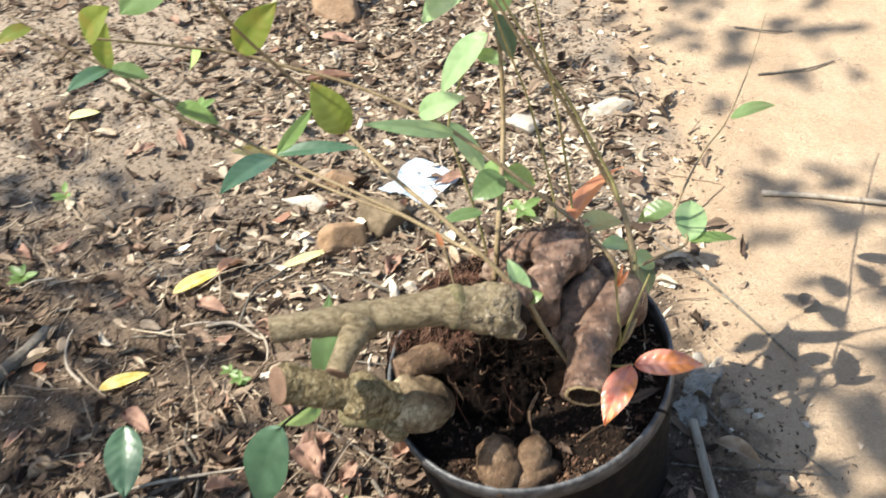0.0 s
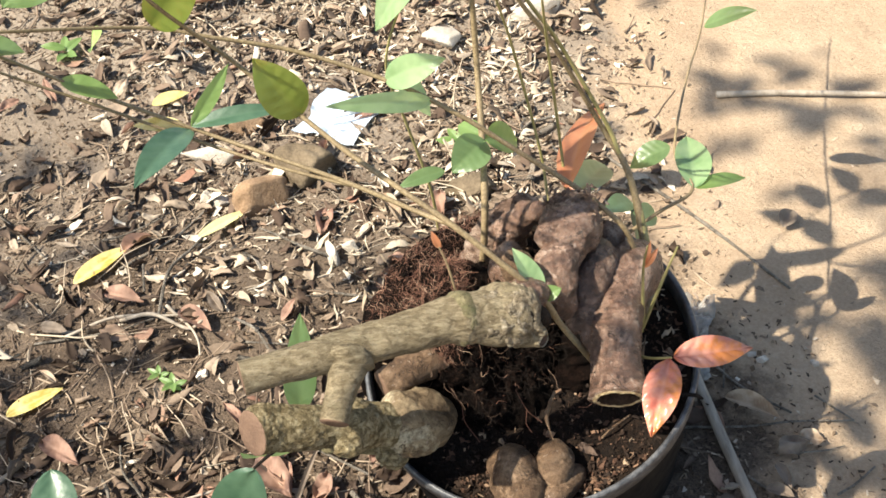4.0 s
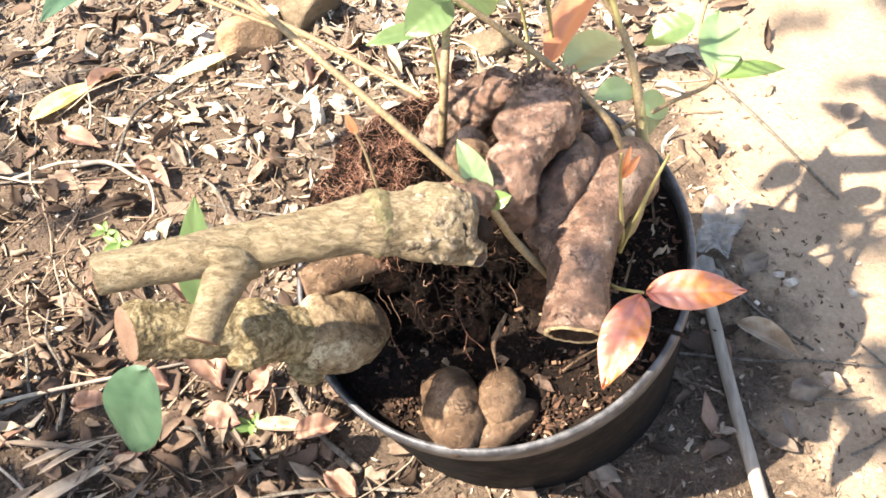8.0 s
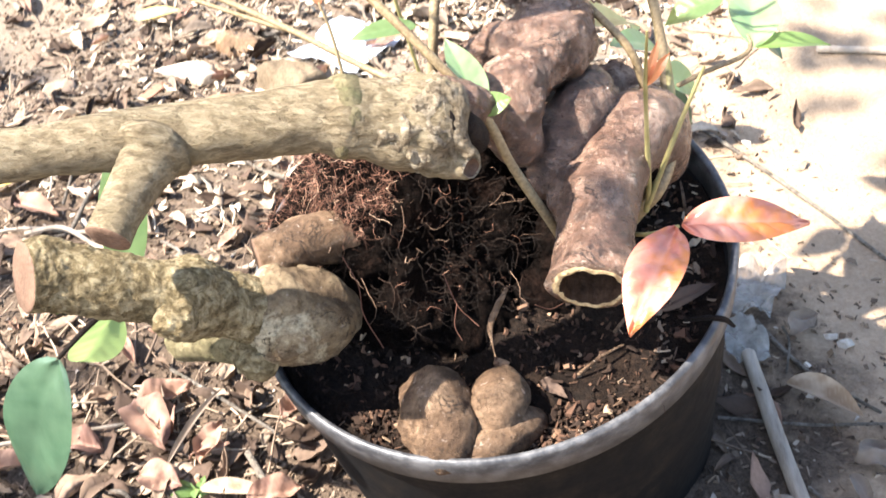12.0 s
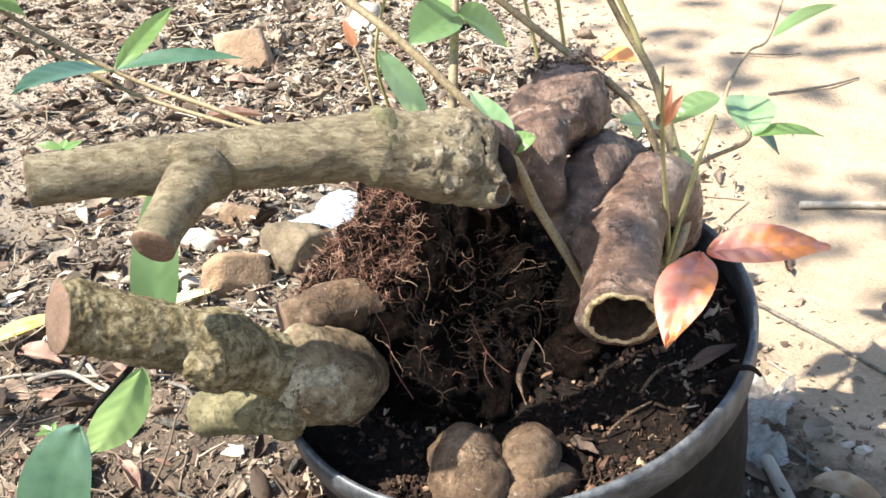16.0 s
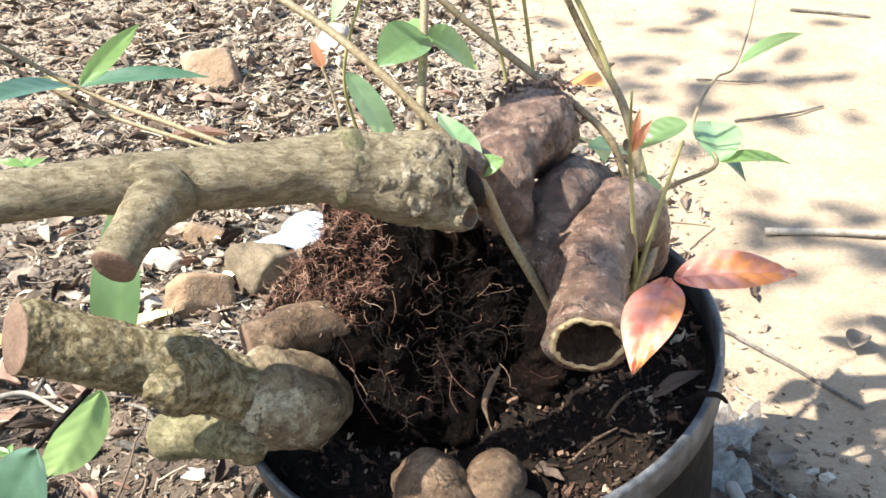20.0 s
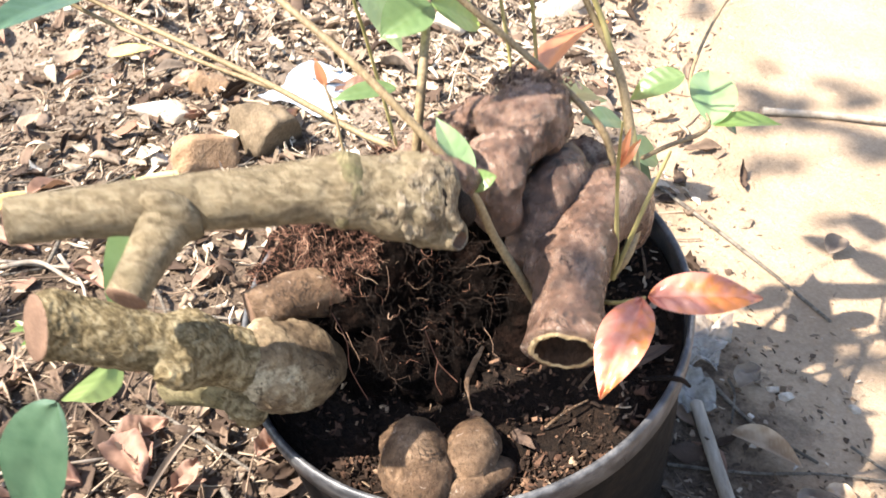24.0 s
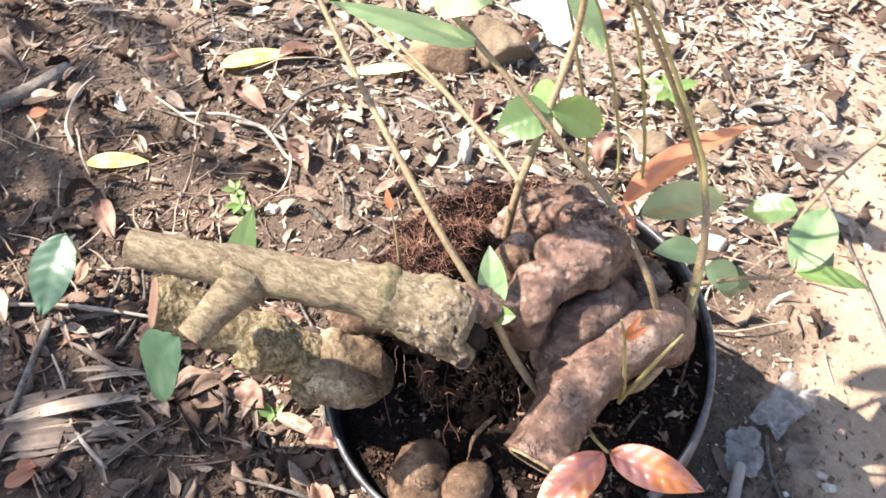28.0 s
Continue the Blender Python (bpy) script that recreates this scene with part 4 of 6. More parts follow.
leaf("leaf", (-0.200, 1.285, 0.304), (-0.255, 1.30, 0.300), 0.018, M_YELLOW, s2, "yellowing leaf", face=(0, -0.4, 0.9), seed=11)
leaf("leaf", (-0.300, 1.272, 0.376), (-0.252, 1.272, 0.352), 0.022, M_YOUNG, s2, face=(0, -0.4, 0.9), seed=12)
leaf("leaf", (-0.360, 1.256, 0.430), (-0.392, 1.210, 0.425), 0.024, M_DEEP, s2, face=(0, -0.4, 0.9), seed=13)
leaf("leaf", (-0.358, 1.257, 0.430), (-0.318, 1.262, 0.415), 0.022, M_GREEN, s2, face=(0, -0.4, 0.9), seed=14)
leaf("leaf", (-0.362, 1.255, 0.432), (-0.340, 1.235, 0.495), 0.030, M_OLIVE, s2, face=(0, -0.8, 0.5), seed=6)
leaf("leaf", (-0.43, 1.243, 0.485), (-0.46, 1.215, 0.478), 0.022, M_OLIVE, s2, face=(0, -0.5, 0.8), seed=7)
leaf("leaf", (-0.195, 1.090, 0.537), (-0.214, 1.120, 0.500), 0.016, M_GREEN, s3, face=(0.5, -0.6, 0.6), seed=19)
leaf("leaf", (0.040, 1.110, 0.438), (-0.038, 1.056, 0.478), 0.017, M_SUNLIT, s3, face=(0.2, -0.75, 0.6), seed=15)
leaf("leaf", (0.005, 1.116, 0.456), (0.052, 1.098, 0.484), 0.026, M_SUNLIT, s3, face=(-0.1, -0.75, 0.65), seed=16)
leaf("leaf", (0.081, 1.149, 0.366), (0.0515, 1.125, 0.353), 0.034, M_GREEN, s4, face=(0.25, -0.45, 0.85), fold=0.5, seed=23)
leaf("leaf", (0.081, 1.151, 0.366), (0.111, 1.186, 0.335), 0.031, M_YOUNG, s4, face=(0.3, -0.55, 0.75), seed=24)
leaf("leaf", (0.079, 1.155, 0.368), (0.060, 1.178, 0.362), 0.018, M_YOUNG, s4, face=(-0.3, -0.5, 0.8), seed=25)
leaf("leaf", (0.046, 1.262, 0.246), (-0.001, 1.244, 0.243), 0.018, M_GREEN, s2, face=(0, -0.4, 0.9), seed=26)
leaf("leaf", (0.2745, 1.182, 0.268), (0.279, 1.248, 0.277), 0.036, M_SUNLIT, s8, "broad sunlit green leaf", face=(0.05, -0.35, 1.0), fold=0.35, seed=29)
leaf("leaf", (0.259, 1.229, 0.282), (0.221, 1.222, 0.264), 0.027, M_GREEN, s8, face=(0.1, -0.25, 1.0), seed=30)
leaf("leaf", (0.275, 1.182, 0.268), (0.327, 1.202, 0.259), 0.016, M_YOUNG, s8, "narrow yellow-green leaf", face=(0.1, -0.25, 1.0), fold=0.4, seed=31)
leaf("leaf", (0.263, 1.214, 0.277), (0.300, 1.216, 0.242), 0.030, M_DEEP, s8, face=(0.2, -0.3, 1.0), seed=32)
leaf("leaf", (0.340, 1.450, 0.269), (0.388, 1.425, 0.300), 0.024, M_GREEN, s8, face=(0.1, -0.4, 0.9), seed=33)
leaf("leaf", (0.150, 1.135, 0.318), (0.206, 1.288, 0.294), 0.036, M_ORANGE, s6, "orange-pink backlit leaf", face=(-0.5, -0.55, 0.65), seed=34)
leaf("leaf", (0.150, 1.135, 0.320), (0.162, 1.108, 0.300), 0.018, M_ORANGE, s6, face=(0, -0.6, 0.7), seed=35)
leaf("leaf", (0.160, 1.150, 0.300), (0.203, 1.250, 0.246), 0.034, M_SUNLIT, s7, face=(0.1, -0.35, 0.9), seed=36)
leaf("leaf", (0.209, 1.150, 0.285), (0.180, 1.122, 0.300), 0.022, M_SUNLIT, s5b, face=(0, -0.4, 0.9), seed=37)
leaf("leaf", (0.214, 1.160, 0.262), (0.240, 1.175, 0.240), 0.024, M_SUNLIT, s5b, face=(0.2, -0.5, 0.8), seed=38)
leaf("leaf", (0.218, 1.190, 0.240), (0.240, 1.255, 0.140), 0.026, M_DEEP, s5b, face=(0.3, -0.7, 0.5), seed=39)
leaf("leaf", (-0.088, 0.986, 0.226), (-0.0752, 1.006, 0.3207), 0.028, M_GREEN, plant, "upright green leaf behind the branch", face=(0.1, -0.95, 0.25), fold=0.15, seed=40, tipness=0.85)
low = part("shoot", tube([(-0.080, 0.952, 0.240, 0.0019), (-0.092, 0.958, 0.226, 0.0018), (-0.113, 0.963, 0.204, 0.0016), (-0.130, 0.963, 0.186, 0.0013)]), M_DARKROOT, plant, "dark drooping stalk bearing two leaves")
leaf("leaf", (-0.090, 0.966, 0.220), (-0.158, 1.028, 0.124), 0.030, M_GREEN, low, "long pale green leaf hanging under the limb", face=(0.5, -0.7, 0.5), fold=0.12, seed=41)
leaf("leaf", (0.0375, 1.000, 0.384), (0.032, 1.004, 0.398), 0.006, M_ORANGE, sp, face=(0, -0.8, 0.5), seed=42)
leaf("leaf", (0.1945, 1.019, 0.331), (0.200, 1.026, 0.352), 0.005, M_ORANGE, sh1, face=(0, -0.8, 0.5), fold=0.6, seed=43)
leaf("leaf", (0.1945, 1.019, 0.330), (0.206, 1.024, 0.346), 0.006, M_ORANGE, sh1, face=(0, -0.8, 0.5), fold=0.6, seed=44)
leaf("leaf", (-0.130, 0.962, 0.186), (-0.170, 0.956, 0.077), 0.056, M_DEEP, low, "broad drooping deep green leaf", face=(-0.2, -0.75, 0.6), fold=0.08, wave=0.10, seed=45, tipness=0.95, pucker=0.012)
part("shoot", tube([(-0.05, 0.985, 0.20, 0.0014), (-0.075, 0.99, 0.225, 0.0012), (-0.0865, 0.977, 0.241, 0.0010)]), M_STEM, plant)

twig = limb("root_stub", [(0.1187, 0.9633, 0.1943, 0.0004), (0.1165, 0.972, 0.1965, 0.0006), (0.1149, 0.9814, 0.2007, 0.0017), (0.1185, 0.989, 0.2075, 0.0019), (0.1235, 0.9974, 0.2145, 0.0011)], M_ROOT, "pale broken rootlet standing in the hollow", sides=12, lump=0.25, lump_size=200, seed=50)
for q, rows in enumerate(([(0.155, 0.985, 0.215), (0.148, 0.975, 0.219), (0.140, 0.970, 0.226)], [(0.09, 0.985, 0.235), (0.098, 0.974, 0.222), (0.105, 0.972, 0.214), (0.110, 0.968, 0.212)], [(0.098, 0.974, 0.222), (0.097, 0.968, 0.212), (0.101, 0.964, 0.205)], [(0.036, 0.985, 0.245), (0.045, 0.976, 0.232), (0.047, 0.972, 0.215), (0.058, 0.962, 0.20)])):
    limb("hair_root", [(*p, 0.00028) for p in rows], M_FIBRE, "thin pale hair root", sides=6, steps=8, lump=0.2, lump_size=150, seed=51 + q)
leaf("leaf", (-0.157, 0.985, 0.660), (-0.209, 0.985, 0.617), 0.036, M_GREEN, s1, "broad green leaf, backlit", face=(0.3, -0.8, 0.5), seed=70)
leaf("leaf", (-0.157, 0.985, 0.660), (-0.086, 0.972, 0.700), 0.030, M_OLIVE, s1, "long olive-green leaf", face=(-0.1, -0.7, 0.6), seed=71)
leaf("leaf", (-0.156, 1.098, 0.530), (-0.106, 1.077, 0.587), 0.034, M_OLIVE, s3, "curled olive leaf, sunlit", face=(0.2, -0.8, 0.5), seed=72)
leaf("leaf", (-0.268, 1.034, 0.574), (-0.227, 1.008, 0.613), 0.030, M_OLIVE, s3, "brownish olive leaf", face=(0, -0.85, 0.5), seed=73)
leaf("leaf", (0.067, 1.185, 0.585), (0.001, 1.195, 0.512), 0.036, M_SUNLIT, s4, "broad hanging green leaf", face=(-0.3, -0.8, 0.5), seed=74)
leaf("leaf", (0.072, 1.187, 0.532), (0.093, 1.160, 0.570), 0.024, M_GREEN, s4, face=(0.2, -0.8, 0.5), seed=75)
leaf("leaf", (0.073, 1.188, 0.525), (0.088, 1.214, 0.465), 0.024, M_DEEP, s4, face=(0.4, -0.7, 0.5), seed=76)
for k, (bx, by, tx, ty, w) in enumerate(((-0.196, 1.1105, -0.241, 1.0745, 0.034), (-0.187, 1.111, -0.131, 1.1095, 0.03), (-0.128, 1.1725, -0.18, 1.198, 0.028), (-0.118, 1.1795, -0.093, 1.1295, 0.034), (-0.088, 1.1965, -0.11, 1.2465, 0.032), (-0.038, 1.2245, -0.068, 1.2715, 0.03), (-0.038, 1.2245, 0.007, 1.1945, 0.03), (-0.194, 1.0545, -0.184, 0.9995, 0.036), (-0.194, 1.0565, -0.15, 1.0325, 0.034))):
    leaf("leaf", (bx, by, 0.778), (tx, ty, 0.772 + 0.01 * (k % 3)), w, M_GREEN, s4, face=(-0.2, -0.2, 0.95), fold=0.25, seed=90 + k)

# a slender sapling in the litter behind the pot
sapling = thing("sapling", "slender sapling with pale sunlit leaves behind the pot", "sapling")
part("stem", tube([(0.034, 1.445, -0.004, 0.0021), (0.028, 1.432, 0.085, 0.0019), (0.004, 1.42, 0.205, 0.0017), (-0.008, 1.41, 0.275, 0.0015), (0.012, 1.405, 0.345, 0.0013), (0.045, 1.400, 0.405, 0.0010)]), M_GSTEM, sapling)
leaf("leaf", (0.045, 1.400, 0.405), (-0.014, 1.400, 0.325), 0.044, M_SUNLIT, sapling, "broad pale leaf in full sun", face=(-0.3, -0.5, 0.8), seed=77)
leaf("leaf", (-0.006, 1.410, 0.280), (0.035, 1.420, 0.198), 0.026, M_SUNLIT, sapling, "hanging green leaf, coloured pale as if sunlit", face=(0.2, -0.7, 0.6), seed=78)
leaf("leaf", (0.030, 1.402, 0.380), (0.066, 1.385, 0.372), 0.022, M_GREEN, sapling, face=(0.1, -0.5, 0.8), seed=79)


# ---- root fibres and crumbs in the pot ----
def prisms(paths, radii, sides=4):
    """Thin bent prisms, joined: paths is an array (n, k, 3), radii (n, k)."""
    n, k, _ = paths.shape
    d = np.gradient(paths, axis=1)
    d /= np.linalg.norm(d, axis=2, keepdims=True) + 1e-9
    ref = np.where(np.abs(d[:, :, 2:3]) > 0.9, np.array([1.0, 0, 0]), np.array([0, 0, 1.0]))
    s = np.cross(d, ref)
    s /= np.linalg.norm(s, axis=2, keepdims=True) + 1e-9
    u = np.cross(d, s)
    rings = [paths + radii[:, :, None] * (s * math.cos(2 * math.pi * q / sides) + u * math.sin(2 * math.pi * q / sides)) for q in range(sides)]
    verts = np.stack(rings, 2).reshape(-1, 3)
    base = (np.arange(n)[:, None] * k + np.arange(k - 1)[None]).reshape(-1) * sides
    faces = []
    for q in range(sides):
        p = (q + 1) % sides
        faces.append(np.stack([base + q, base + p, base + sides + p, base + sides + q], 1))
    return verts, np.concatenate(faces)


def sheet_mesh(name, verts, faces, material, smooth=True):
    mesh = bpy.data.meshes.new(name)
    mesh.from_pydata(verts.tolist(), [], faces.tolist())
    return finish(name, mesh, material, smooth=smooth)


def wander(start, heading, length, k, curl, rng):
    """Bent paths from starts along headings."""
    n = len(start)
    out = np.zeros((n, k, 3))
    out[:, 0] = start
    d = heading / (np.linalg.norm(heading, axis=1, keepdims=True) + 1e-9)
    for i in range(1, k):
        d = d + rng.normal(0, curl, (n, 3))
        d /= np.linalg.norm(d, axis=1, keepdims=True)
        out[:, i] = out[:, i - 1] + d * (length / (k - 1))[:, None]
    return out


rng = np.random.default_rng(7)


def soil_points(n, keep):
    out = []
    while len(out) < n:
        a, r = rng.uniform(0, 2 * math.pi), (R_RIM - 0.012) * math.sqrt(rng.uniform(0, 1))
        p = in_pot(a, r, soil_h(a, r))
        if rng.uniform() < keep(p):
            out.append(p)
    return np.array(out)


def ball_points(n, keep):
    out = []
    while len(out) < n:
        d = Vector(rng.normal(0, 1, 3)).normalized()
        p = ball_point(d)
        if d.z > -0.2 and rng.uniform() < keep(p):
            out.append(p + d * 0.001)
    return np.array(out)


start = np.concatenate([ball_points(2600, lambda p: 1.0 if p.x < 0.058 and p.z > 0.225 and p.y > 1.02 - 0.5 * (0.03 - p.x) else 0.012), soil_points(500, lambda p: math.exp(-((p.x - 0.03) ** 2 + (p.y - 1.14) ** 2) / 0.004))])
heap = np.array([spill_point(rng.uniform(SPILL[0] + 0.2, SPILL[1] - 0.2), rng.uniform(0.05, 0.85)) for _ in range(2400)])
start = np.concatenate([start, heap])
n = len(start)
head = rng.normal(0, 1, (n, 3)) * np.array([1, 1, 0.55])
paths = wander(start, head, rng.uniform(0.004, 0.020, n), 7, 0.6, rng)
v, f = prisms(paths, np.linspace(1, 0.4, 7)[None] * (0.00010 + 0.00022 * rng.uniform(0, 1, n) ** 2)[:, None])
tagged(sheet_mesh("root_fibres", v, f, M_FIBRE), "tangle of fine red-brown root fibres on the potting soil", "roots", kind="stuff")
# shade-coloured fibres go low and right on the ball, red ones upper left
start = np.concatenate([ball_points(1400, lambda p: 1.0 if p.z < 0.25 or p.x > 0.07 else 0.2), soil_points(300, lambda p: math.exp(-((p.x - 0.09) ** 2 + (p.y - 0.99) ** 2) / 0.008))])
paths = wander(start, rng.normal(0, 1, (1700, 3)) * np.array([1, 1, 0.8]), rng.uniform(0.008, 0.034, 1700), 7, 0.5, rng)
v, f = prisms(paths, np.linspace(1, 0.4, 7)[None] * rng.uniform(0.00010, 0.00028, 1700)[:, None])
tagged(sheet_mesh("root_fibres", v, f, M_DFIBRE), "hair roots hanging in the hollow, its shade put into their dark colour", "roots", kind="stuff")


def strips(pos, yaw, length, width, curl, pitch, roll, thick, k=4):
    """Curled slivers with thickness, joined: k cross-rows each of four corners."""
    n = len(pos)
    u = np.linspace(-0.5, 0.5, k)[None]
    prof = np.clip(1.15 - np.abs(2 * u) ** 1.5 * 0.8, 0.2, 1)
    X = u * length[:, None]
    Z = curl[:, None] * length[:, None] * (u**2 * 4 - 0.4)
    half = 0.5 * width[:, None] * prof
    corners = np.stack([np.stack([X, half, Z + 0 * X], 2), np.stack([X, -half, Z + 0 * X], 2), np.stack([X, -half, Z - thick[:, None] + 0 * X], 2), np.stack([X, half, Z - thick[:, None] + 0 * X], 2)], 2)
    jag = rng.uniform(0.40, 1.35, (n, k, 1)) * np.ones((1, 1, 4))
    corners[..., 1] = corners[..., 1] * jag + 0.24 * width[:, None, None] * rng.normal(0, 1, (n, k, 1))
    corners[..., 0] += 0.05 * length[:, None, None] * rng.normal(0, 1, (n, k, 4)) * np.array([1, 1, 0, 0])
    v = corners.reshape(n, -1, 3)
    ca, sa = np.cos(pitch)[:, None], np.sin(pitch)[:, None]
    cr, sr_ = np.cos(roll)[:, None], np.sin(roll)[:, None]
    cy, sy = np.cos(yaw)[:, None], np.sin(yaw)[:, None]
    x, y, z = v[..., 0], v[..., 1], v[..., 2]
    y, z = y * cr - z * sr_, y * sr_ + z * cr
    x, z = x * ca + z * sa, -x * sa + z * ca
    x, y = x * cy - y * sy, x * sy + y * cy
    v = np.stack([x, y, z], 2) + pos[:, None]
    base = (np.arange(n)[:, None] * k + np.arange(k - 1)[None]).reshape(-1) * 4
    faces = [np.stack([base + q, base + (q + 1) % 4, base + 4 + (q + 1) % 4, base + 4 + q], 1) for q in range(4)]
    b0 = np.arange(n) * k * 4
    faces.append(np.stack([b0 + 3, b0 + 2, b0 + 1, b0], 1))
    b1 = b0 + (k - 1) * 4
    faces.append(np.stack([b1, b1 + 1, b1 + 2, b1 + 3], 1))
    return v.reshape(-1, 3), np.concatenate(faces)


def flakes(name, pos, lo, hi, aspect, material, label, category, curl=0.12, tilt=0.3, thick=0.0008, k=4):
    n = len(pos)
    length = rng.uniform(lo, hi, n) * rng.uniform(0.6, 1, n)
    v, f = strips(pos, rng.uniform(0, 2 * math.pi, n), length, length * rng.uniform(aspect * 0.5, aspect * 1.4, n), rng.normal(0, curl, n), rng.normal(0, tilt, n), rng.normal(0, tilt * 1.3, n), thick * rng.uniform(0.5, 1.8, n), k)
    return tagged(sheet_mesh(name, v, f, material, smooth=False), label, category, kind="stuff")


def leaf_heap(name, pos, lo, hi, material, label, slim=(0.22, 0.48), tilt=0.28, lift=0.0):
    """Fallen dry leaves, joined: pointed blades, cupped across, bent and twisted along, some torn short."""
    n, ku, kv = len(pos), 8, 5
    u = np.linspace(0, 1, ku)[None, :, None]
    w = np.linspace(-1, 1, kv)[None, None, :]
    length = (lo + (hi - lo) * rng.uniform(0, 1, n) ** 1.6)[:, None, None]
    width = length * rng.uniform(*slim, n)[:, None, None]
    torn = np.where(rng.uniform(0, 1, n) < 0.35, rng.uniform(0.45, 0.8, n), 1.0)[:, None, None]
    uu = u * torn
    half = 0.5 * width * np.sin(np.pi * np.clip(uu, 0, 1) ** rng.uniform(0.7, 1.15, n)[:, None, None]) ** 0.8 + 0.0004
    half = half * (1 + 0.16 * rng.normal(0, 1, (n, ku, 1)))
    X = (uu - 0.5 * torn) * length + 0.02 * length * rng.normal(0, 1, (n, ku, kv))
    cup = rng.normal(0.5, 0.75, n)[:, None, None]
    Y = w * half * np.cos(np.clip(cup, -1.3, 1.3) * w * 0.8) + 0.10 * length * rng.normal(0, 1, n)[:, None, None] * np.sin(np.pi * uu)
    Z = cup * half * w**2 * 0.8 + rng.normal(0.05, 0.16, n)[:, None, None] * length * (2 * uu - torn) ** 2 + 0.05 * width * rng.normal(0, 1, (n, ku, kv)) + rng.normal(0, 0.5, n)[:, None, None] * w * half * (uu - 0.5)
    a, b, c = rng.uniform(0, 2 * math.pi, n)[:, None, None], rng.normal(0, tilt, n)[:, None, None], rng.normal(0, tilt, n)[:, None, None]
    Y, Z = Y * np.cos(b) - Z * np.sin(b), Y * np.sin(b) + Z * np.cos(b)
    X, Z = X * np.cos(c) + Z * np.sin(c), -X * np.sin(c) + Z * np.cos(c)
    X, Y = X * np.cos(a) - Y * np.sin(a), X * np.sin(a) + Y * np.cos(a)
    low = Z.min(axis=(1, 2), keepdims=True)
    Z = Z - low * 0.75 + lift
    top = (np.stack([X, Y, Z], 3) + pos[:, None, None, :]).reshape(n, -1, 3)
    under = top - np.array([0, 0, 0.0006])
    verts = np.concatenate([top, under], 1).reshape(-1, 3)
    m, one = ku * kv, []
    for i in range(ku - 1):
        for j in range(kv - 1):
            q = i * kv + j
            one.append((q, q + kv, q + kv + 1, q + 1))
            one.append((m + q, m + q + 1, m + q + kv + 1, m + q + kv))
    edge_ = [j for j in range(kv)] + [i * kv + kv - 1 for i in range(1, ku)] + [(ku - 1) * kv + j for j in range(kv - 2, -1, -1)] + [i * kv for i in range(ku - 2, 0, -1)]
    for p, q in zip(edge_, edge_[1:] + edge_[:1]):
        one.append((p, q, m + q, m + p))
    one = np.array(one)
    faces = (np.arange(n)[:, None, None] * 2 * m + one[None]).reshape(-1, 4)
    return tagged(sheet_mesh(name, verts, faces, material), label, "leaf litter", kind="stuff")


pts = soil_points(2600, lambda p: 0.25 if p.y < 0.97 else (0.10 if p.x > 0.18 else 0.06))
pts[:, 2] += 0.0015
flakes("soil_crumbs", pts, 0.0015, 0.006, 0.5, M_CRUMB, "bark crumbs and soil bits on the potting soil", "soil crumbs", thick=0.0012, tilt=0.6, k=2)

cr = rng.normal(0, 1, (110, 3)) * np.array([0.011, 0.008, 0.003]) + np.array([0.147, 1.087, 0.347])
flakes("bark_flakes", cr, 0.004, 0.011, 0.5, M_PINK, "small loose bark flakes on the stump's crown", "bark flakes", tilt=0.6, curl=0.2)
ch = soil_points(90, lambda p: 1.0 if p.x > 0.205 or p.y < 0.955 else 0.0)
ch[:, 2] += 0.002
flakes("soil_chips", ch, 0.004, 0.012, 0.3, M_TWIG, "pale bark chips strewn on the potting soil", "bark chips", tilt=0.4)
cl = soil_points(900, lambda p: 1.0 if p.y < 0.97 else 0.1)
cl[:, 2] += 0.003
flakes("soil_clods", cl, 0.003, 0.010, 0.5, M_CRUMB, "brown peat shreds near the rim", "peat shreds", thick=0.0015, tilt=0.7, curl=0.3, k=4)

bm = bmesh.new()
bmesh.ops.create_grid(bm, x_segments=6, y_segments=4, size=0.5, matrix=Matrix.Translation((0.226, 1.150, 0.203)) @ Matrix.Rotation(0.5, 4, "Z") @ Matrix.Rotation(-0.3, 4, "X") @ Matrix.Diagonal((0.016, 0.006, 1, 1)))
for vtx in bm.verts:
    vtx.co.z += 0.0015 * noise.noise(vtx.co * 200)
bmesh.ops.solidify(bm, geom=bm.faces[:], thickness=0.0005)
tagged(part("plastic_scrap", bm, M_BLUE), "small blue plastic scrap on the potting soil", "plastic scrap")

def in_soil(a, r, lift):
    return in_pot(a, r, soil_h(a, r) + lift)


tagged(leaf("dry_leaf", in_soil(-0.40, 0.112, 0.004), in_soil(-0.20, 0.138, 0.008), 0.012, M_DARKDRY, face=(-0.3, -0.2, 1), fold=0.25, wave=0.4, seed=81), "flat dark dry leaf scrap on the potting soil", "dry leaf")
tagged(leaf("dry_leaf", in_soil(-1.22, 0.095, 0.003), in_soil(-1.12, 0.112, 0.006), 0.009, M_DARKDRY, face=(-0.2, -0.2, 1), fold=0.6, wave=0.8, pucker=0.08, seed=83), "crumpled dark brown dry leaf on the potting soil", "dry leaf")
tagged(part("twig", sweep([(*in_pot(-0.44, 0.128, -0.012), 0.0012), (*in_pot(-0.445, 0.142, -0.001), 0.0016), (*in_pot(-0.44, 0.152, 0.002), 0.0018), (*in_pot(-0.43, 0.157, -0.004), 0.0010)], 8, 5, 0.05, 200, 0.15, 80, 3), M_DARKROOT), "black curved twig bit hanging over the rim", "twig")
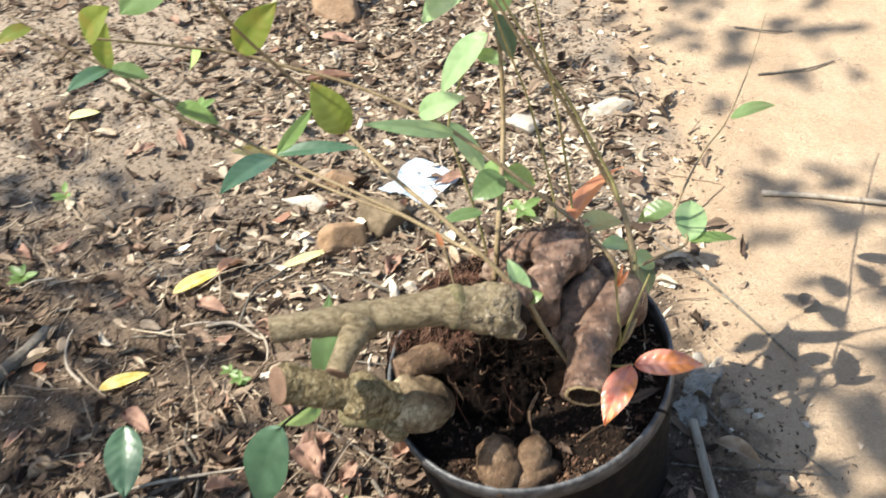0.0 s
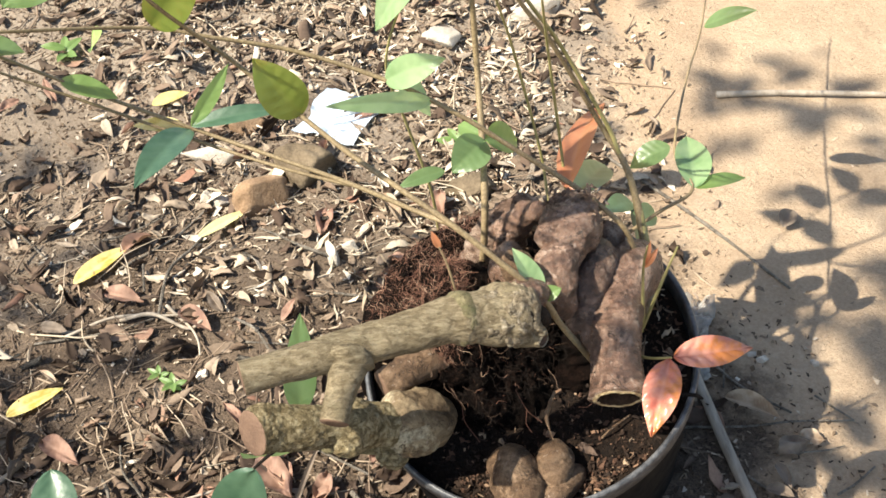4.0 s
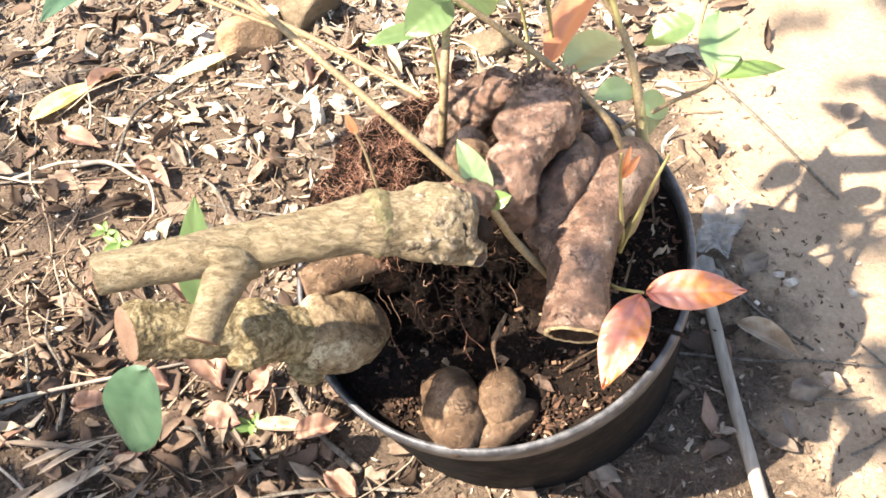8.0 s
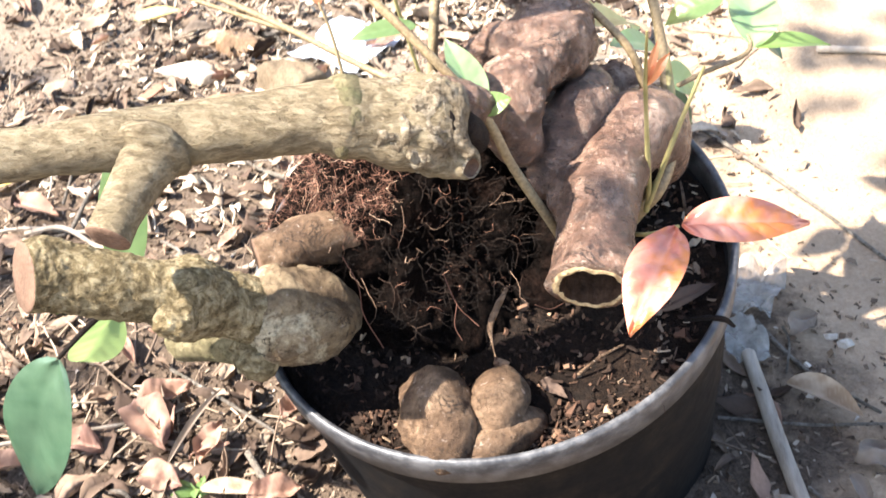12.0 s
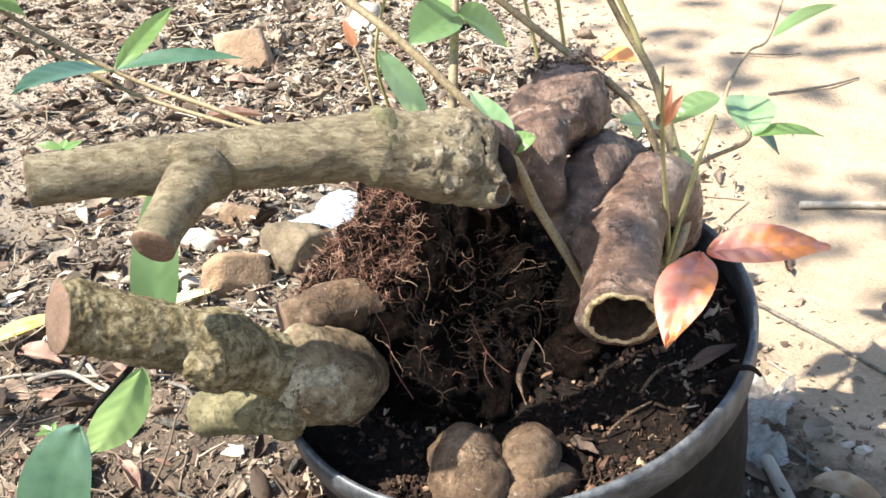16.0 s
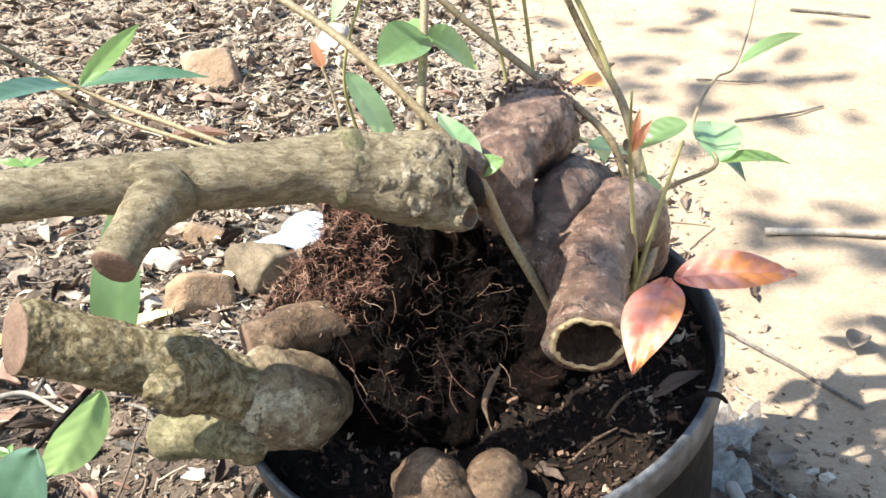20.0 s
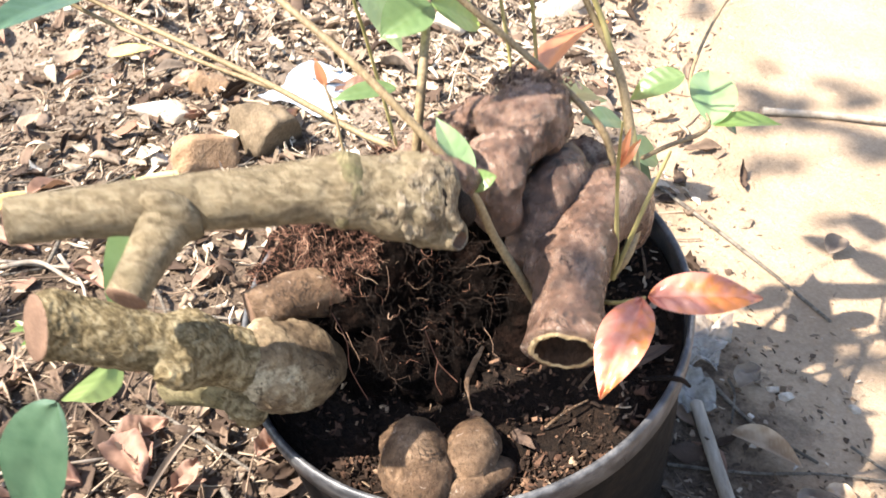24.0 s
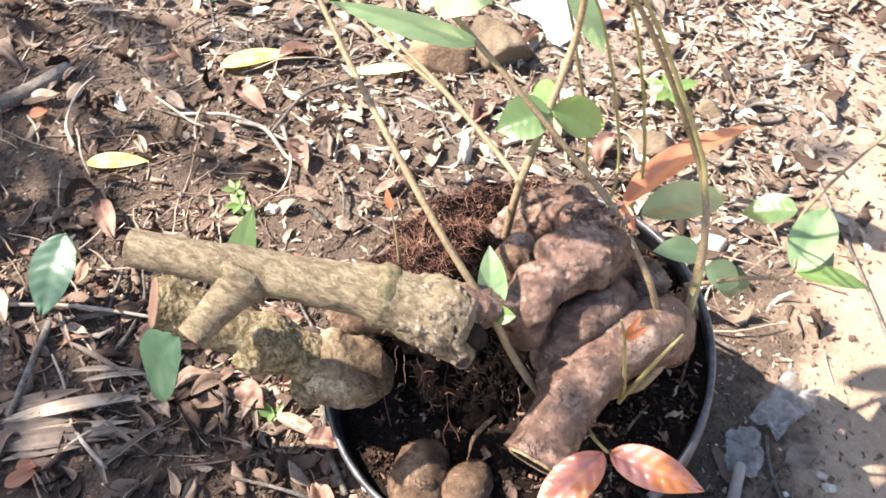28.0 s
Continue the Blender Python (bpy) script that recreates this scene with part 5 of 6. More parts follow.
# twig over the interior, and pale root ends
for k, (a, r, L) in enumerate(((-1.0, 0.10, 0.030), (-0.2, 0.10, 0.028), (0.25, 0.125, 0.022), (-0.65, 0.095, 0.020), (-1.9, 0.115, 0.022))):
    p, q = in_soil(a, r, 0.003), in_soil(a + L / r, r + 0.006, 0.006)
    tagged(part("twig", sweep([(*p, 0.0011), (*((p + q) / 2 + UP * 0.003), 0.0010), (*q, 0.0006)], 6, 4, 0.05, 200, 0.1, 60, k), M_ROOT), "short brown twig lying on the potting soil", "twig")

# ---- leaf litter ----
BASE = RIM - UP * POT_H


def scatter(n, dens, x0=-1.35, x1=0.75, y0=0.62, y1=3.2, lift=0.0):
    out = []
    while len(out) < n:
        x, y = rng.uniform(x0, x1), y0 + (y1 - y0) * rng.uniform() ** 1.25
        if (x - BASE.x) ** 2 + (y - BASE.y) ** 2 < 0.128**2:
            continue
        rim_ = min(1.0, max(0.0, (x + 1.35 + 0.3 * noise.noise(Vector((y * 3, 1, 0)))) / 0.35)) * min(1.0, max(0.0, (3.2 - y + 0.3 * noise.noise(Vector((x * 3, 5, 0)))) / 0.4)) * min(1.0, max(0.0, (y - 0.5 + 0.15 * noise.noise(Vector((x * 4, 7, 0)))) / 0.2))
        if rng.uniform() < dens(x, y) * rim_:
            out.append((x, y, ground_z(x, y) + lift))
    return np.array(out)


def litter_density(x, y):
    c = noise.fractal(Vector((x * 3.2, y * 3.2, 4)), 0.9, 2, 3)
    return (1 - path_side(x, y)) ** 1.5 * min(1, max(0.10, 0.5 - 0.45 * min(1, max(0, 1.0 - y) * 8) * (x < 0.0) + 0.8 * c + 0.25 * min(1, max(0, y - 1.3) * 2) - 0.25 * min(1, max(0, -0.25 - x) * 2.5))) + 0.012 * (1 - path_side(x, y))


def behind(x, y):
    """Paler, coarser litter lies behind the pot."""
    return min(1.0, max(0.0, (y - 1.22) / 0.35)) * min(1.0, max(0.05, (x + 0.62) / 0.35))


def right_front(x, y):
    return 0.25 if x > 0.22 and y < 1.42 else 1.0


flakes("dark_mulch", scatter(30000, lambda x, y: (1 - path_side(x, y)) ** 1.2 * (0.45 + 0.55 * litter_density(x, y)), lift=0.001), 0.003, 0.013, 0.4, M_MULCH, "fine dark brown mulch of rotted leaves and bark", "mulch", curl=0.12, tilt=0.35, k=3)
flakes("litter_chips", scatter(5200, lambda x, y: litter_density(x, y) * right_front(x, y) * (0.10 + 0.90 * behind(x, y)), lift=0.002), 0.006, 0.022, 0.32, M_CHIP, "pale and brown slivers of bark and dry leaf", "leaf litter", curl=0.16)
leaf_heap("litter_leaves", scatter(4200, lambda x, y: litter_density(x, y) * right_front(x, y), lift=0.001), 0.012, 0.048, M_LITTER, "curled brown dry leaves and leaf scraps")
leaf_heap("litter_leaves", scatter(3000, lambda x, y: litter_density(x, y) * right_front(x, y) * (0.05 + 0.95 * behind(x, y)), lift=0.002), 0.010, 0.040, M_CHIP, "sun-bleached tan dry leaves in the litter", tilt=0.35)
leaf_heap("litter_leaves", scatter(420, lambda x, y: 1.0 if path_side(x, y) < 0.2 else 0.0, x0=-0.52, x1=-0.02, y0=0.84, y1=1.16, lift=0.003), 0.016, 0.044, M_LITTER, "overlapping brown dry leaves beside the pot", tilt=0.22)
flakes("grit", scatter(42000, lambda x, y: 1 - path_side(x, y), lift=0.001), 0.0015, 0.008, 0.8, M_GRIT, "soil crumbs and grit", "grit", thick=0.003, tilt=0.6, k=2)
flakes("pale_bits", scatter(380, lambda x, y: litter_density(x, y) * right_front(x, y) * (0.06 + 0.94 * behind(x, y)), lift=0.003), 0.006, 0.020, 0.7, M_PALEBIT, "pale bleached chips catching the sun", "wood chips", thick=0.003, tilt=0.35)
flakes("path_bits", scatter(420, lambda x, y: path_side(x, y) * (1.0 if x < 0.46 and y < 1.7 else 0.3), x0=0.0, lift=0.001), 0.003, 0.012, 0.3, M_PATHBIT, "sparse straw and twig bits on the sandy path", "straw bits", curl=0.06, tilt=0.12, k=3)
flakes("dry_straw", scatter(1500, lambda x, y: behind(x, y) * max(0.0, 1 - 1.5 * path_side(x, y)) ** 2 * min(1, max(0, (x + 0.35) * 3)), x0=-0.4, x1=0.5, y0=1.2, y1=2.9, lift=0.006), 0.010, 0.042, 0.13, M_STRAW, "sun-bleached straw and curled leaf slivers", "straw litter", curl=0.2, tilt=0.35)
far = []
while len(far) < 5000:
    x, y = rng.uniform(-5, 1.2), rng.uniform(-2.5, 7)
    if not (-1.15 < x < 0.8 and 0.7 < y < 2.95) and rng.uniform() < (1 - path_side(x, y)) * (0.4 + 0.6 * noise.noise(Vector((x, y, 2)))) + 0.01:
        far.append((x, y, (ground_z(x, y) if -1.6 < x < 1.5 and 0.3 < y < 3.6 else rise(y)) + 0.006))
flakes("outer_litter", np.array(far), 0.02, 0.07, 0.4, M_LITTER, "scattered dry leaves round the clearing", "leaf litter", curl=0.2, tilt=0.25)
n = 2600
st = scatter(n, lambda x, y: litter_density(x, y) ** 0.8 * right_front(x, y) * (1 - 0.8 * path_side(x, y)), lift=0.004)
ang = rng.uniform(0, 2 * math.pi, n)
tw = wander(st, np.stack([np.cos(ang), np.sin(ang), rng.normal(0, 0.05, n)], 1), rng.uniform(0.015, 0.06, n) * rng.uniform(0.5, 2.2, n), 6, 0.14, rng)
for q in tw:
    for p in q:
        p[2] = max(p[2], ground_z(p[0], p[1]) + 0.0015)
v, f = prisms(tw, np.linspace(1, 0.55, 6)[None] * rng.uniform(0.0005, 0.0015, n)[:, None], 5)
tagged(sheet_mesh("litter_twigs", v, f, M_TWIG), "thin dry twigs lying in the litter", "twigs", kind="stuff")


# ---- single things on the ground ----
def fallen(x0, y0, x1, y1, width, material, label, category="fallen leaf", lift=0.008, name="fallen_leaf", face=(0, -0.2, 1), **kw):
    ob = leaf(name, (x0, y0, ground_z(x0, y0) + lift), (x1, y1, ground_z(x1, y1) + lift), width, material, face=face, droop=kw.pop("droop", 0.05), fold=kw.pop("fold", 0.3), seed=x0 * 9 + y1, **kw)
    return tagged(ob, label, category, "fallen leaves" if category == "fallen leaf" else "")


fallen(-0.411, 1.392, -0.352, 1.452, 0.026, M_YELLOW, "yellow fallen leaf, gently curved")
fallen(-0.268, 1.462, -0.205, 1.510, 0.017, M_PALEYEL, "pale yellow fallen leaf with its stalk")
fallen(-0.447, 1.192, -0.392, 1.228, 0.022, M_YELLOW, "golden yellow fallen leaf on dark soil")
fallen(-0.73, 1.83, -0.68, 1.85, 0.024, M_PALEYEL, "pale yellow fallen leaf in the litter")
fallen(-0.356, 1.72, -0.305, 1.74, 0.024, M_YELLOW, "yellow fallen leaf under a shoot")
fallen(-0.37, 1.37, -0.32, 1.352, 0.022, M_DRY, "reddish dry leaf fallen on soil", fold=0.9, wave=0.6)
fallen(-0.275, 1.335, -0.235, 1.30, 0.024, M_DRY, "curled reddish dry leaf on soil", fold=0.9)
fallen(-0.40, 1.155, -0.355, 1.12, 0.024, M_DRY, "pinkish-brown dry leaf on soil", fold=0.6, wave=0.5)
for x, y, a, L in ((-0.165, 1.10, 0.6, 0.06), (-0.13, 1.075, 2.2, 0.055), (-0.262, 1.035, 0.2, 0.05), (-0.10, 1.045, 1.4, 0.05), (-0.18, 1.06, 2.9, 0.05), (-0.06, 1.012, 0.4, 0.055), (0.0, 0.96, 2.5, 0.05), (-0.05, 1.09, 1.0, 0.045)):
    fallen(x, y, x + 0.75 * L * math.cos(a), y + 0.75 * L * math.sin(a), L * 0.42, M_DRY, "crumpled brown dry leaf beside the pot", fold=0.9, wave=0.7, pucker=0.08, lift=0.010)
fallen(-0.265, 0.868, -0.245, 0.885, 0.014, M_ORANGE, "small orange leaf scrap on soil")
fallen(-0.60, 1.19, -0.57, 1.215, 0.015, M_ORANGE, "small orange-brown leaf scrap")
fallen(-0.33, 2.08, -0.26, 2.06, 0.026, M_DRY, "orange-brown dry leaf in the litter", fold=0.4)
fallen(0.45, 1.40, 0.47, 1.43, 0.024, M_GREYDRY, "crumpled pale dry leaf on the path", fold=0.7)
seedling = thing("leafy_seedling", "green seedling leaf standing in the litter", "seedling")
part("stem", tube([(-0.362, 1.080, -0.004, 0.0012), (-0.360, 1.076, 0.040, 0.0011), (-0.353, 1.064, 0.074, 0.0009)], 6, 4), M_GSTEM, seedling)
leaf("leaf", (-0.353, 1.064, 0.074), (-0.341, 0.998, 0.026), 0.046, M_DEEP, seedling, face=(0.15, -0.55, 0.85), fold=0.12, seed=9)

# larger dry leaves, twigs and bark chips that stand out of the litter
pick = random.Random(21)


def litter_spot():
    while True:
        x, y = pick.uniform(-0.72, 0.30), 0.86 + 1.35 * pick.random() ** 1.1
        if path_side(x, y) < 0.35 and (x - RIM.x) ** 2 + (y - RIM.y - 0.03) ** 2 > 0.165**2:
            return x, y


DRY_KINDS = ((M_DRY, "curled reddish-brown dry leaf lying in the litter"), (M_GREYDRY, "shrivelled grey-brown dry leaf lying in the litter"), (M_TANDRY, "pale tan dry leaf curled in the litter"))
for i in range(84):
    x, y = litter_spot()
    a, L = pick.uniform(0, 6.28), pick.uniform(0.022, 0.055)
    mat, text = DRY_KINDS[i % 3]
    ob = leaf("dry_leaf", (x, y, ground_z(x, y) + 0.007), (x + L * math.cos(a), y + L * math.sin(a), ground_z(x + L * math.cos(a), y + L * math.sin(a)) + pick.uniform(0.006, 0.018)), L * pick.uniform(0.28, 0.5), mat, face=(pick.uniform(-0.4, 0.4), pick.uniform(-0.5, 0.3), 1), droop=pick.uniform(-0.25, 0.3), fold=pick.uniform(0.3, 1.3), wave=pick.uniform(0.3, 0.9), pucker=0.07, seed=pick.uniform(0, 50))
    tagged(ob, text, "dry leaf", "dry leaves in the litter")
for i in range(40):
    x, y = litter_spot()
    a, L, r = pick.uniform(0, 6.28), pick.uniform(0.05, 0.15), pick.uniform(0.0009, 0.0024)
    rows, d = [], a
    for k in range(5):
        rows.append((x, y, ground_z(x, y) + r + pick.uniform(0.003, 0.010), r * (1 - 0.12 * k)))
        d += pick.uniform(-0.45, 0.45)
        x, y = x + L / 4 * math.cos(d), y + L / 4 * math.sin(d)
    tagged(part("twig", sweep(rows, 7, 4, 0.05, 200, 0.12, 60, i), M_PALEWOOD if i % 3 == 0 else M_GREYBARK), "bent pale dry twig lying in the litter" if i % 3 == 0 else "bent grey-brown twig lying in the litter", "twig", "twigs in the litter")
for i in range(30):
    x, y = litter_spot()
    a, L, w = pick.uniform(0, 6.28), pick.uniform(0.016, 0.036), pick.uniform(0.006, 0.012)
    bm = bmesh.new()
    grid = []
    for k in range(7):
        u = k / 6 - 0.5
        ring_ = []
        for q in range(5):
            v_ = q / 4 - 0.5
            e = 1 + 0.35 * noise.noise(Vector((u * 4, v_ * 3, i * 1.3)))
            ring_.append(bm.verts.new((u * L * e, v_ * w * e, 0.35 * w * (1 - 4 * v_ * v_) + 0.12 * L * u * u + 0.0015 * noise.noise(Vector((u * 9, v_ * 9, i))))))
        grid.append(ring_)
    for g0, g1 in zip(grid, grid[1:]):
        for q in range(4):
            bm.faces.new((g0[q], g1[q], g1[q + 1], g0[q + 1]))
    bmesh.ops.solidify(bm, geom=bm.faces[:], thickness=0.0016)
    bm.transform(Matrix.Translation((x, y, ground_z(x, y) + 0.005)) @ Matrix.Rotation(a, 4, "Z") @ Matrix.Rotation(pick.uniform(-0.4, 0.4), 4, "X"))
    tagged(part("bark_chip", bm, (M_PALEWOOD, M_GREYBARK)[i % 2]), ("weathered pale wood chip lying in the litter", "curved grey-brown bark chip lying in the litter")[i % 2], "wood chip", "wood chips in the litter")

# dry grey strap leaves lying in one bundle, and a few loose ones
for i in range(30):
    bundle = i < 17
    a = 0.72 + 0.10 * math.sin(i * 2.4) if bundle else 0.3 + 1.2 * math.sin(i * 1.9)
    o = (((i * 0.618) % 1) - 0.5) * 0.05
    x, y = (-0.300 - o * 0.7 + 0.016 * math.sin(i * 3.3), 0.885 + o * 0.7) if bundle else (-0.36 + 0.24 * ((i * 0.618) % 1), 0.86 + 0.20 * ((i * 0.377) % 1))
    L = 0.095 + 0.035 * math.sin(i * 1.7) if bundle else 0.045 + 0.04 * abs(math.sin(i * 1.7))
    fallen(x, y, x + L * math.cos(a), y + L * math.sin(a), 0.007 + 0.0035 * (i % 3) if bundle else 0.006, M_GREYDRY if i % 4 else M_TANDRY, "long grey-brown dry strap leaf", fold=0.5 if bundle else 1.0, droop=0.10 + 0.06 * math.sin(i), lift=0.005 + 0.0012 * (i % 6), name="strap_leaf")


def stone(name, x, y, sx, sy, sz, material, label, seed, sink=0.3, turn=0.0, category="stone"):
    bm = bmesh.new()
    bmesh.ops.create_icosphere(bm, subdivisions=4, radius=1)
    dice = random.Random(seed)
    cuts = [(Vector((dice.gauss(0, 1), dice.gauss(0, 1), dice.gauss(0.3, 0.8))).normalized(), dice.uniform(0.52, 0.86)) for _ in range(9)]
    for vtx in bm.verts:
        p = vtx.co.copy()
        h = 1 + 0.28 * noise.noise(p * 1.3 + Vector((seed, 0, 0))) + 0.10 * noise.fractal(p * 3.5 + Vector((0, seed, 0)), 0.9, 2, 4)
        q = p * h
        for nn, far_ in cuts:
            d = q.dot(nn) - far_
            if d > 0:
                q -= nn * d * 0.92
        vtx.co = Vector((q.x * sx, q.y * sy, q.z * sz))
    rot = Matrix.Rotation(turn, 4, "Z")
    bm.transform(Matrix.Translation((x, y, ground_z(x, y) + sz * (1 - sink * 2) * 0.9)) @ rot)
    return tagged(part(name, bm, material), label, category, "stones")


stone("stone", -0.196, 1.530, 0.038, 0.031, 0.032, M_ROCK, "ochre-brown angular stone half in the litter", 1, turn=0.5)
stone("stone", -0.137, 1.575, 0.052, 0.030, 0.036, M_GREYROCK, "dark grey angular stone in the litter", 2, turn=-0.3)
stone("stone", -0.315, 2.165, 0.048, 0.042, 0.044, M_BROWNROCK, "large rounded brown stone", 3)
stone("stone", -0.267, 1.617, 0.036, 0.017, 0.018, M_PALEROCK, "pale elongated stone in the litter", 4, turn=-0.4)
stone("stone", -0.225, 1.675, 0.03, 0.02, 0.018, M_ROCK, "mossy ochre stone in the litter", 14, turn=0.2)
stone("stone", -0.098, 1.412, 0.009, 0.016, 0.020, M_PALEROCK, "white chalky stone chip lying in litter", 5, turn=0.3)
stone("stone", -0.074, 1.422, 0.014, 0.008, 0.015, M_PALEROCK, "white chalky stone chip lying in litter", 6, turn=-0.5)
stone("stone", 0.085, 1.52, 0.035, 0.024, 0.022, M_GREYROCK, "grey stone behind the pot", 7)
stone("stone", 0.06, 1.82, 0.03, 0.024, 0.02, M_PALEROCK, "pale stone in the litter", 8)
stone("stone", 0.20, 1.88, 0.04, 0.02, 0.018, M_PALEROCK, "pale flat stone at the path edge", 9)
stone("stone", 0.19, 1.42, 0.02, 0.014, 0.012, M_PALEROCK, "small pale stone by the pot", 10)
stone("stone", -0.14, 2.30, 0.035, 0.03, 0.03, M_PALEROCK, "pale rounded stone in the litter", 11)
stone("stone", 0.12, 1.60, 0.022, 0.018, 0.015, M_GREYROCK, "small grey stone in the litter", 12)
stone("stone", -0.266, 1.542, 0.012, 0.010, 0.010, M_PALEROCK, "small white stone in the litter", 13)
stone("stone", -0.248, 1.535, 0.014, 0.009, 0.010, M_PALEROCK, "small white stone in the litter", 15)


def stick(name, rows, material, label, category="stick", sides=10):
    return tagged(part(name, sweep(rows, sides, 6, 0.05, 200, 0.08, 40, rows[0][0]), material), label, category)


def on(x, y, lift):
    return (x, y, ground_z(x, y) + lift)


stick("pale_stick", [(*on(0.345, 0.86, 0.006), 0.0062), (*on(0.327, 0.975, 0.006), 0.0060), (*on(0.312, 1.07, 0.006), 0.0058), (*on(0.297, 1.175, 0.008), 0.0056)], M_PALEWOOD, "straight pale stick lying beside the pot")
stick("pale_stick", [(*on(0.428, 1.665, 0.005), 0.0045), (*on(0.52, 1.66, 0.005), 0.0042), (*on(0.66, 1.64, 0.005), 0.0038)], M_PALEWOOD, "pale split stick lying on the path")
stick("grey_stick", [(*on(-0.60, 1.17, 0.010), 0.0105), (*on(-0.575, 1.24, 0.010), 0.010), (*on(-0.56, 1.30, 0.010), 0.009)], M_GREYBARK, "grey-brown stick half under litter")
stick("grey_stick", [(*on(-0.42, 0.99, 0.006), 0.002), (*on(-0.33, 1.03, 0.014), 0.0019), (*on(-0.25, 1.06, 0.012), 0.0016), (*on(-0.17, 1.085, 0.008), 0.0012)], M_PALEWOOD, "thin pale twig lying over the litter", "twig")
stick("grey_stick", [(*on(-0.07, 1.06, 0.006), 0.0026), (*on(-0.04, 1.02, 0.008), 0.0028), (*on(0.0, 0.985, 0.006), 0.003)], M_GREYBARK, "short grey twig beside the pot", "twig")
fallen(0.321, 1.144, 0.371, 1.110, 0.022, M_TANDRY, "grey-tan dry leaf rolled up on the soil", lift=0.010, fold=1.3)
fallen(0.330, 1.197, 0.356, 1.222, 0.022, M_GREYDRY, "crumpled grey dry leaf on the soil", fold=0.7, wave=0.7)
fallen(0.358, 1.073, 0.392, 1.080, 0.024, M_GREYDRY, "ragged grey dry leaf at the path edge", fold=0.3, wave=0.9)
fallen(0.385, 1.090, 0.408, 1.078, 0.018, M_TANDRY, "broken tan dry leaf at the path edge", fold=0.4, wave=0.9)
fallen(0.335, 1.028, 0.360, 1.016, 0.014, M_GREYDRY, "narrow grey dry leaf curled on the soil", fold=0.9, wave=0.5)
fallen(0.352, 1.055, 0.359, 1.024, 0.012, M_GREYDRY, "narrow grey dry leaf curled on the soil", fold=0.8, wave=0.4)
for rows, r in ((((0.309, 1.219), (0.322, 1.186), (0.345, 1.159), (0.385, 1.120)), 0.0020), (((0.270, 1.117), (0.336, 1.111), (0.387, 1.109), (0.446, 1.106)), 0.0014), (((0.416, 1.142), (0.432, 1.125), (0.446, 1.107)), 0.0012), (((0.382, 1.071), (0.405, 1.070), (0.427, 1.074)), 0.0010), (((0.403, 1.018), (0.424, 1.030), (0.449, 1.048)), 0.0015), (((0.323, 1.047), (0.333, 1.034), (0.346, 1.024)), 0.0014), (((0.328, 1.21), (0.330, 1.19), (0.324, 1.16)), 0.0013), (((0.335, 1.16), (0.352, 1.140), (0.372, 1.126)), 0.0013)):
    stick("twig", [(*on(x, y, 0.004), r * (1 - 0.12 * k)) for k, (x, y) in enumerate(rows)], M_GREYBARK, "thin grey dry twig beside the pale stick", "twig", 6)
for x, y, q in ((0.365, 1.206, 0.006), (0.375, 1.196, 0.007), (0.430, 1.190, 0.006)):
    stone("stone", x, y, q, q * 0.8, q * 0.6, M_PALEROCK, "tiny white chip on the trodden soil", x * 40)
for x0, y0, x1, y1, r in ((0.255, 1.57, 0.433, 1.303, 0.0022), (-0.36, 1.42, -0.26, 1.53, 0.0018), (-0.44, 1.30, -0.28, 1.34, 0.0015), (0.45, 1.98, 0.58, 2.02, 0.002), (0.42, 2.12, 0.52, 2.11, 0.0018), (0.62, 2.40, 0.74, 2.36, 0.003), (0.14, 1.66, 0.22, 1.79, 0.002), (0.24, 1.86, 0.31, 1.93, 0.0022), (-0.13, 1.36, 0.02, 1.33, 0.0016), (-0.2, 1.28, -0.03, 1.27, 0.0014), (-0.62, 1.62, -0.46, 1.45, 0.0018)):
    mx, my = (x0 + x1) / 2 + 0.012, (y0 + y1) / 2 - 0.008
    stick("twig", [(*on(x0, y0, 0.003), r), (*on(mx, my, 0.005), r * 0.95), (*on(x1, y1, 0.003), r * 0.7)], M_GREYBARK, "thin dark dry twig lying on the ground", "twig", 6)


LONG_TWIGS = (
    (((-0.404, 1.304), (-0.351, 1.330), (-0.284, 1.328), (-0.242, 1.329)), 0.0020, M_PALEWOOD, "long pale curved root lying on the soil"),
    (((-0.299, 1.329), (-0.294, 1.392), (-0.274, 1.442), (-0.256, 1.474)), 0.0022, M_GREYBARK, "grey-brown twig leaning over the litter"),
    (((-0.209, 1.315), (-0.182, 1.288), (-0.163, 1.256)), 0.0018, M_GREYBARK, "bent grey-brown twig lying in the litter"),
    (((-0.322, 1.370), (-0.329, 1.414)), 0.0017, M_GREYBARK, "short grey-brown twig in the litter"),
    (((-0.096, 0.950), (-0.053, 0.962), (-0.003, 0.968), (0.040, 0.966)), 0.0020, M_GREYBARK, "grey-brown bare root running to the pot's foot"),
    (((-0.171, 1.014), (-0.147, 1.014), (-0.134, 0.998)), 0.0020, M_GREYBARK, "hooked grey dry stalk in the litter"),
    (((-0.343, 1.008), (-0.321, 0.959), (-0.303, 0.904)), 0.0040, M_GREYBARK, "flat grey strip of bark lying on the litter"),
    (((-0.243, 0.878), (-0.232, 0.913), (-0.222, 0.953)), 0.0017, M_PALEWOOD, "thin pale twig lying over strap leaves"),
    (((-0.345, 1.329), (-0.305, 1.326), (-0.264, 1.308), (-0.246, 1.314)), 0.0026, M_PALEWOOD, "curled pale strip of dry leaf"),
    (((-0.154, 1.148), (-0.097, 1.106), (-0.052, 1.078)), 0.0016, M_GREYBARK, "thin dark twig beside the pot"),
)
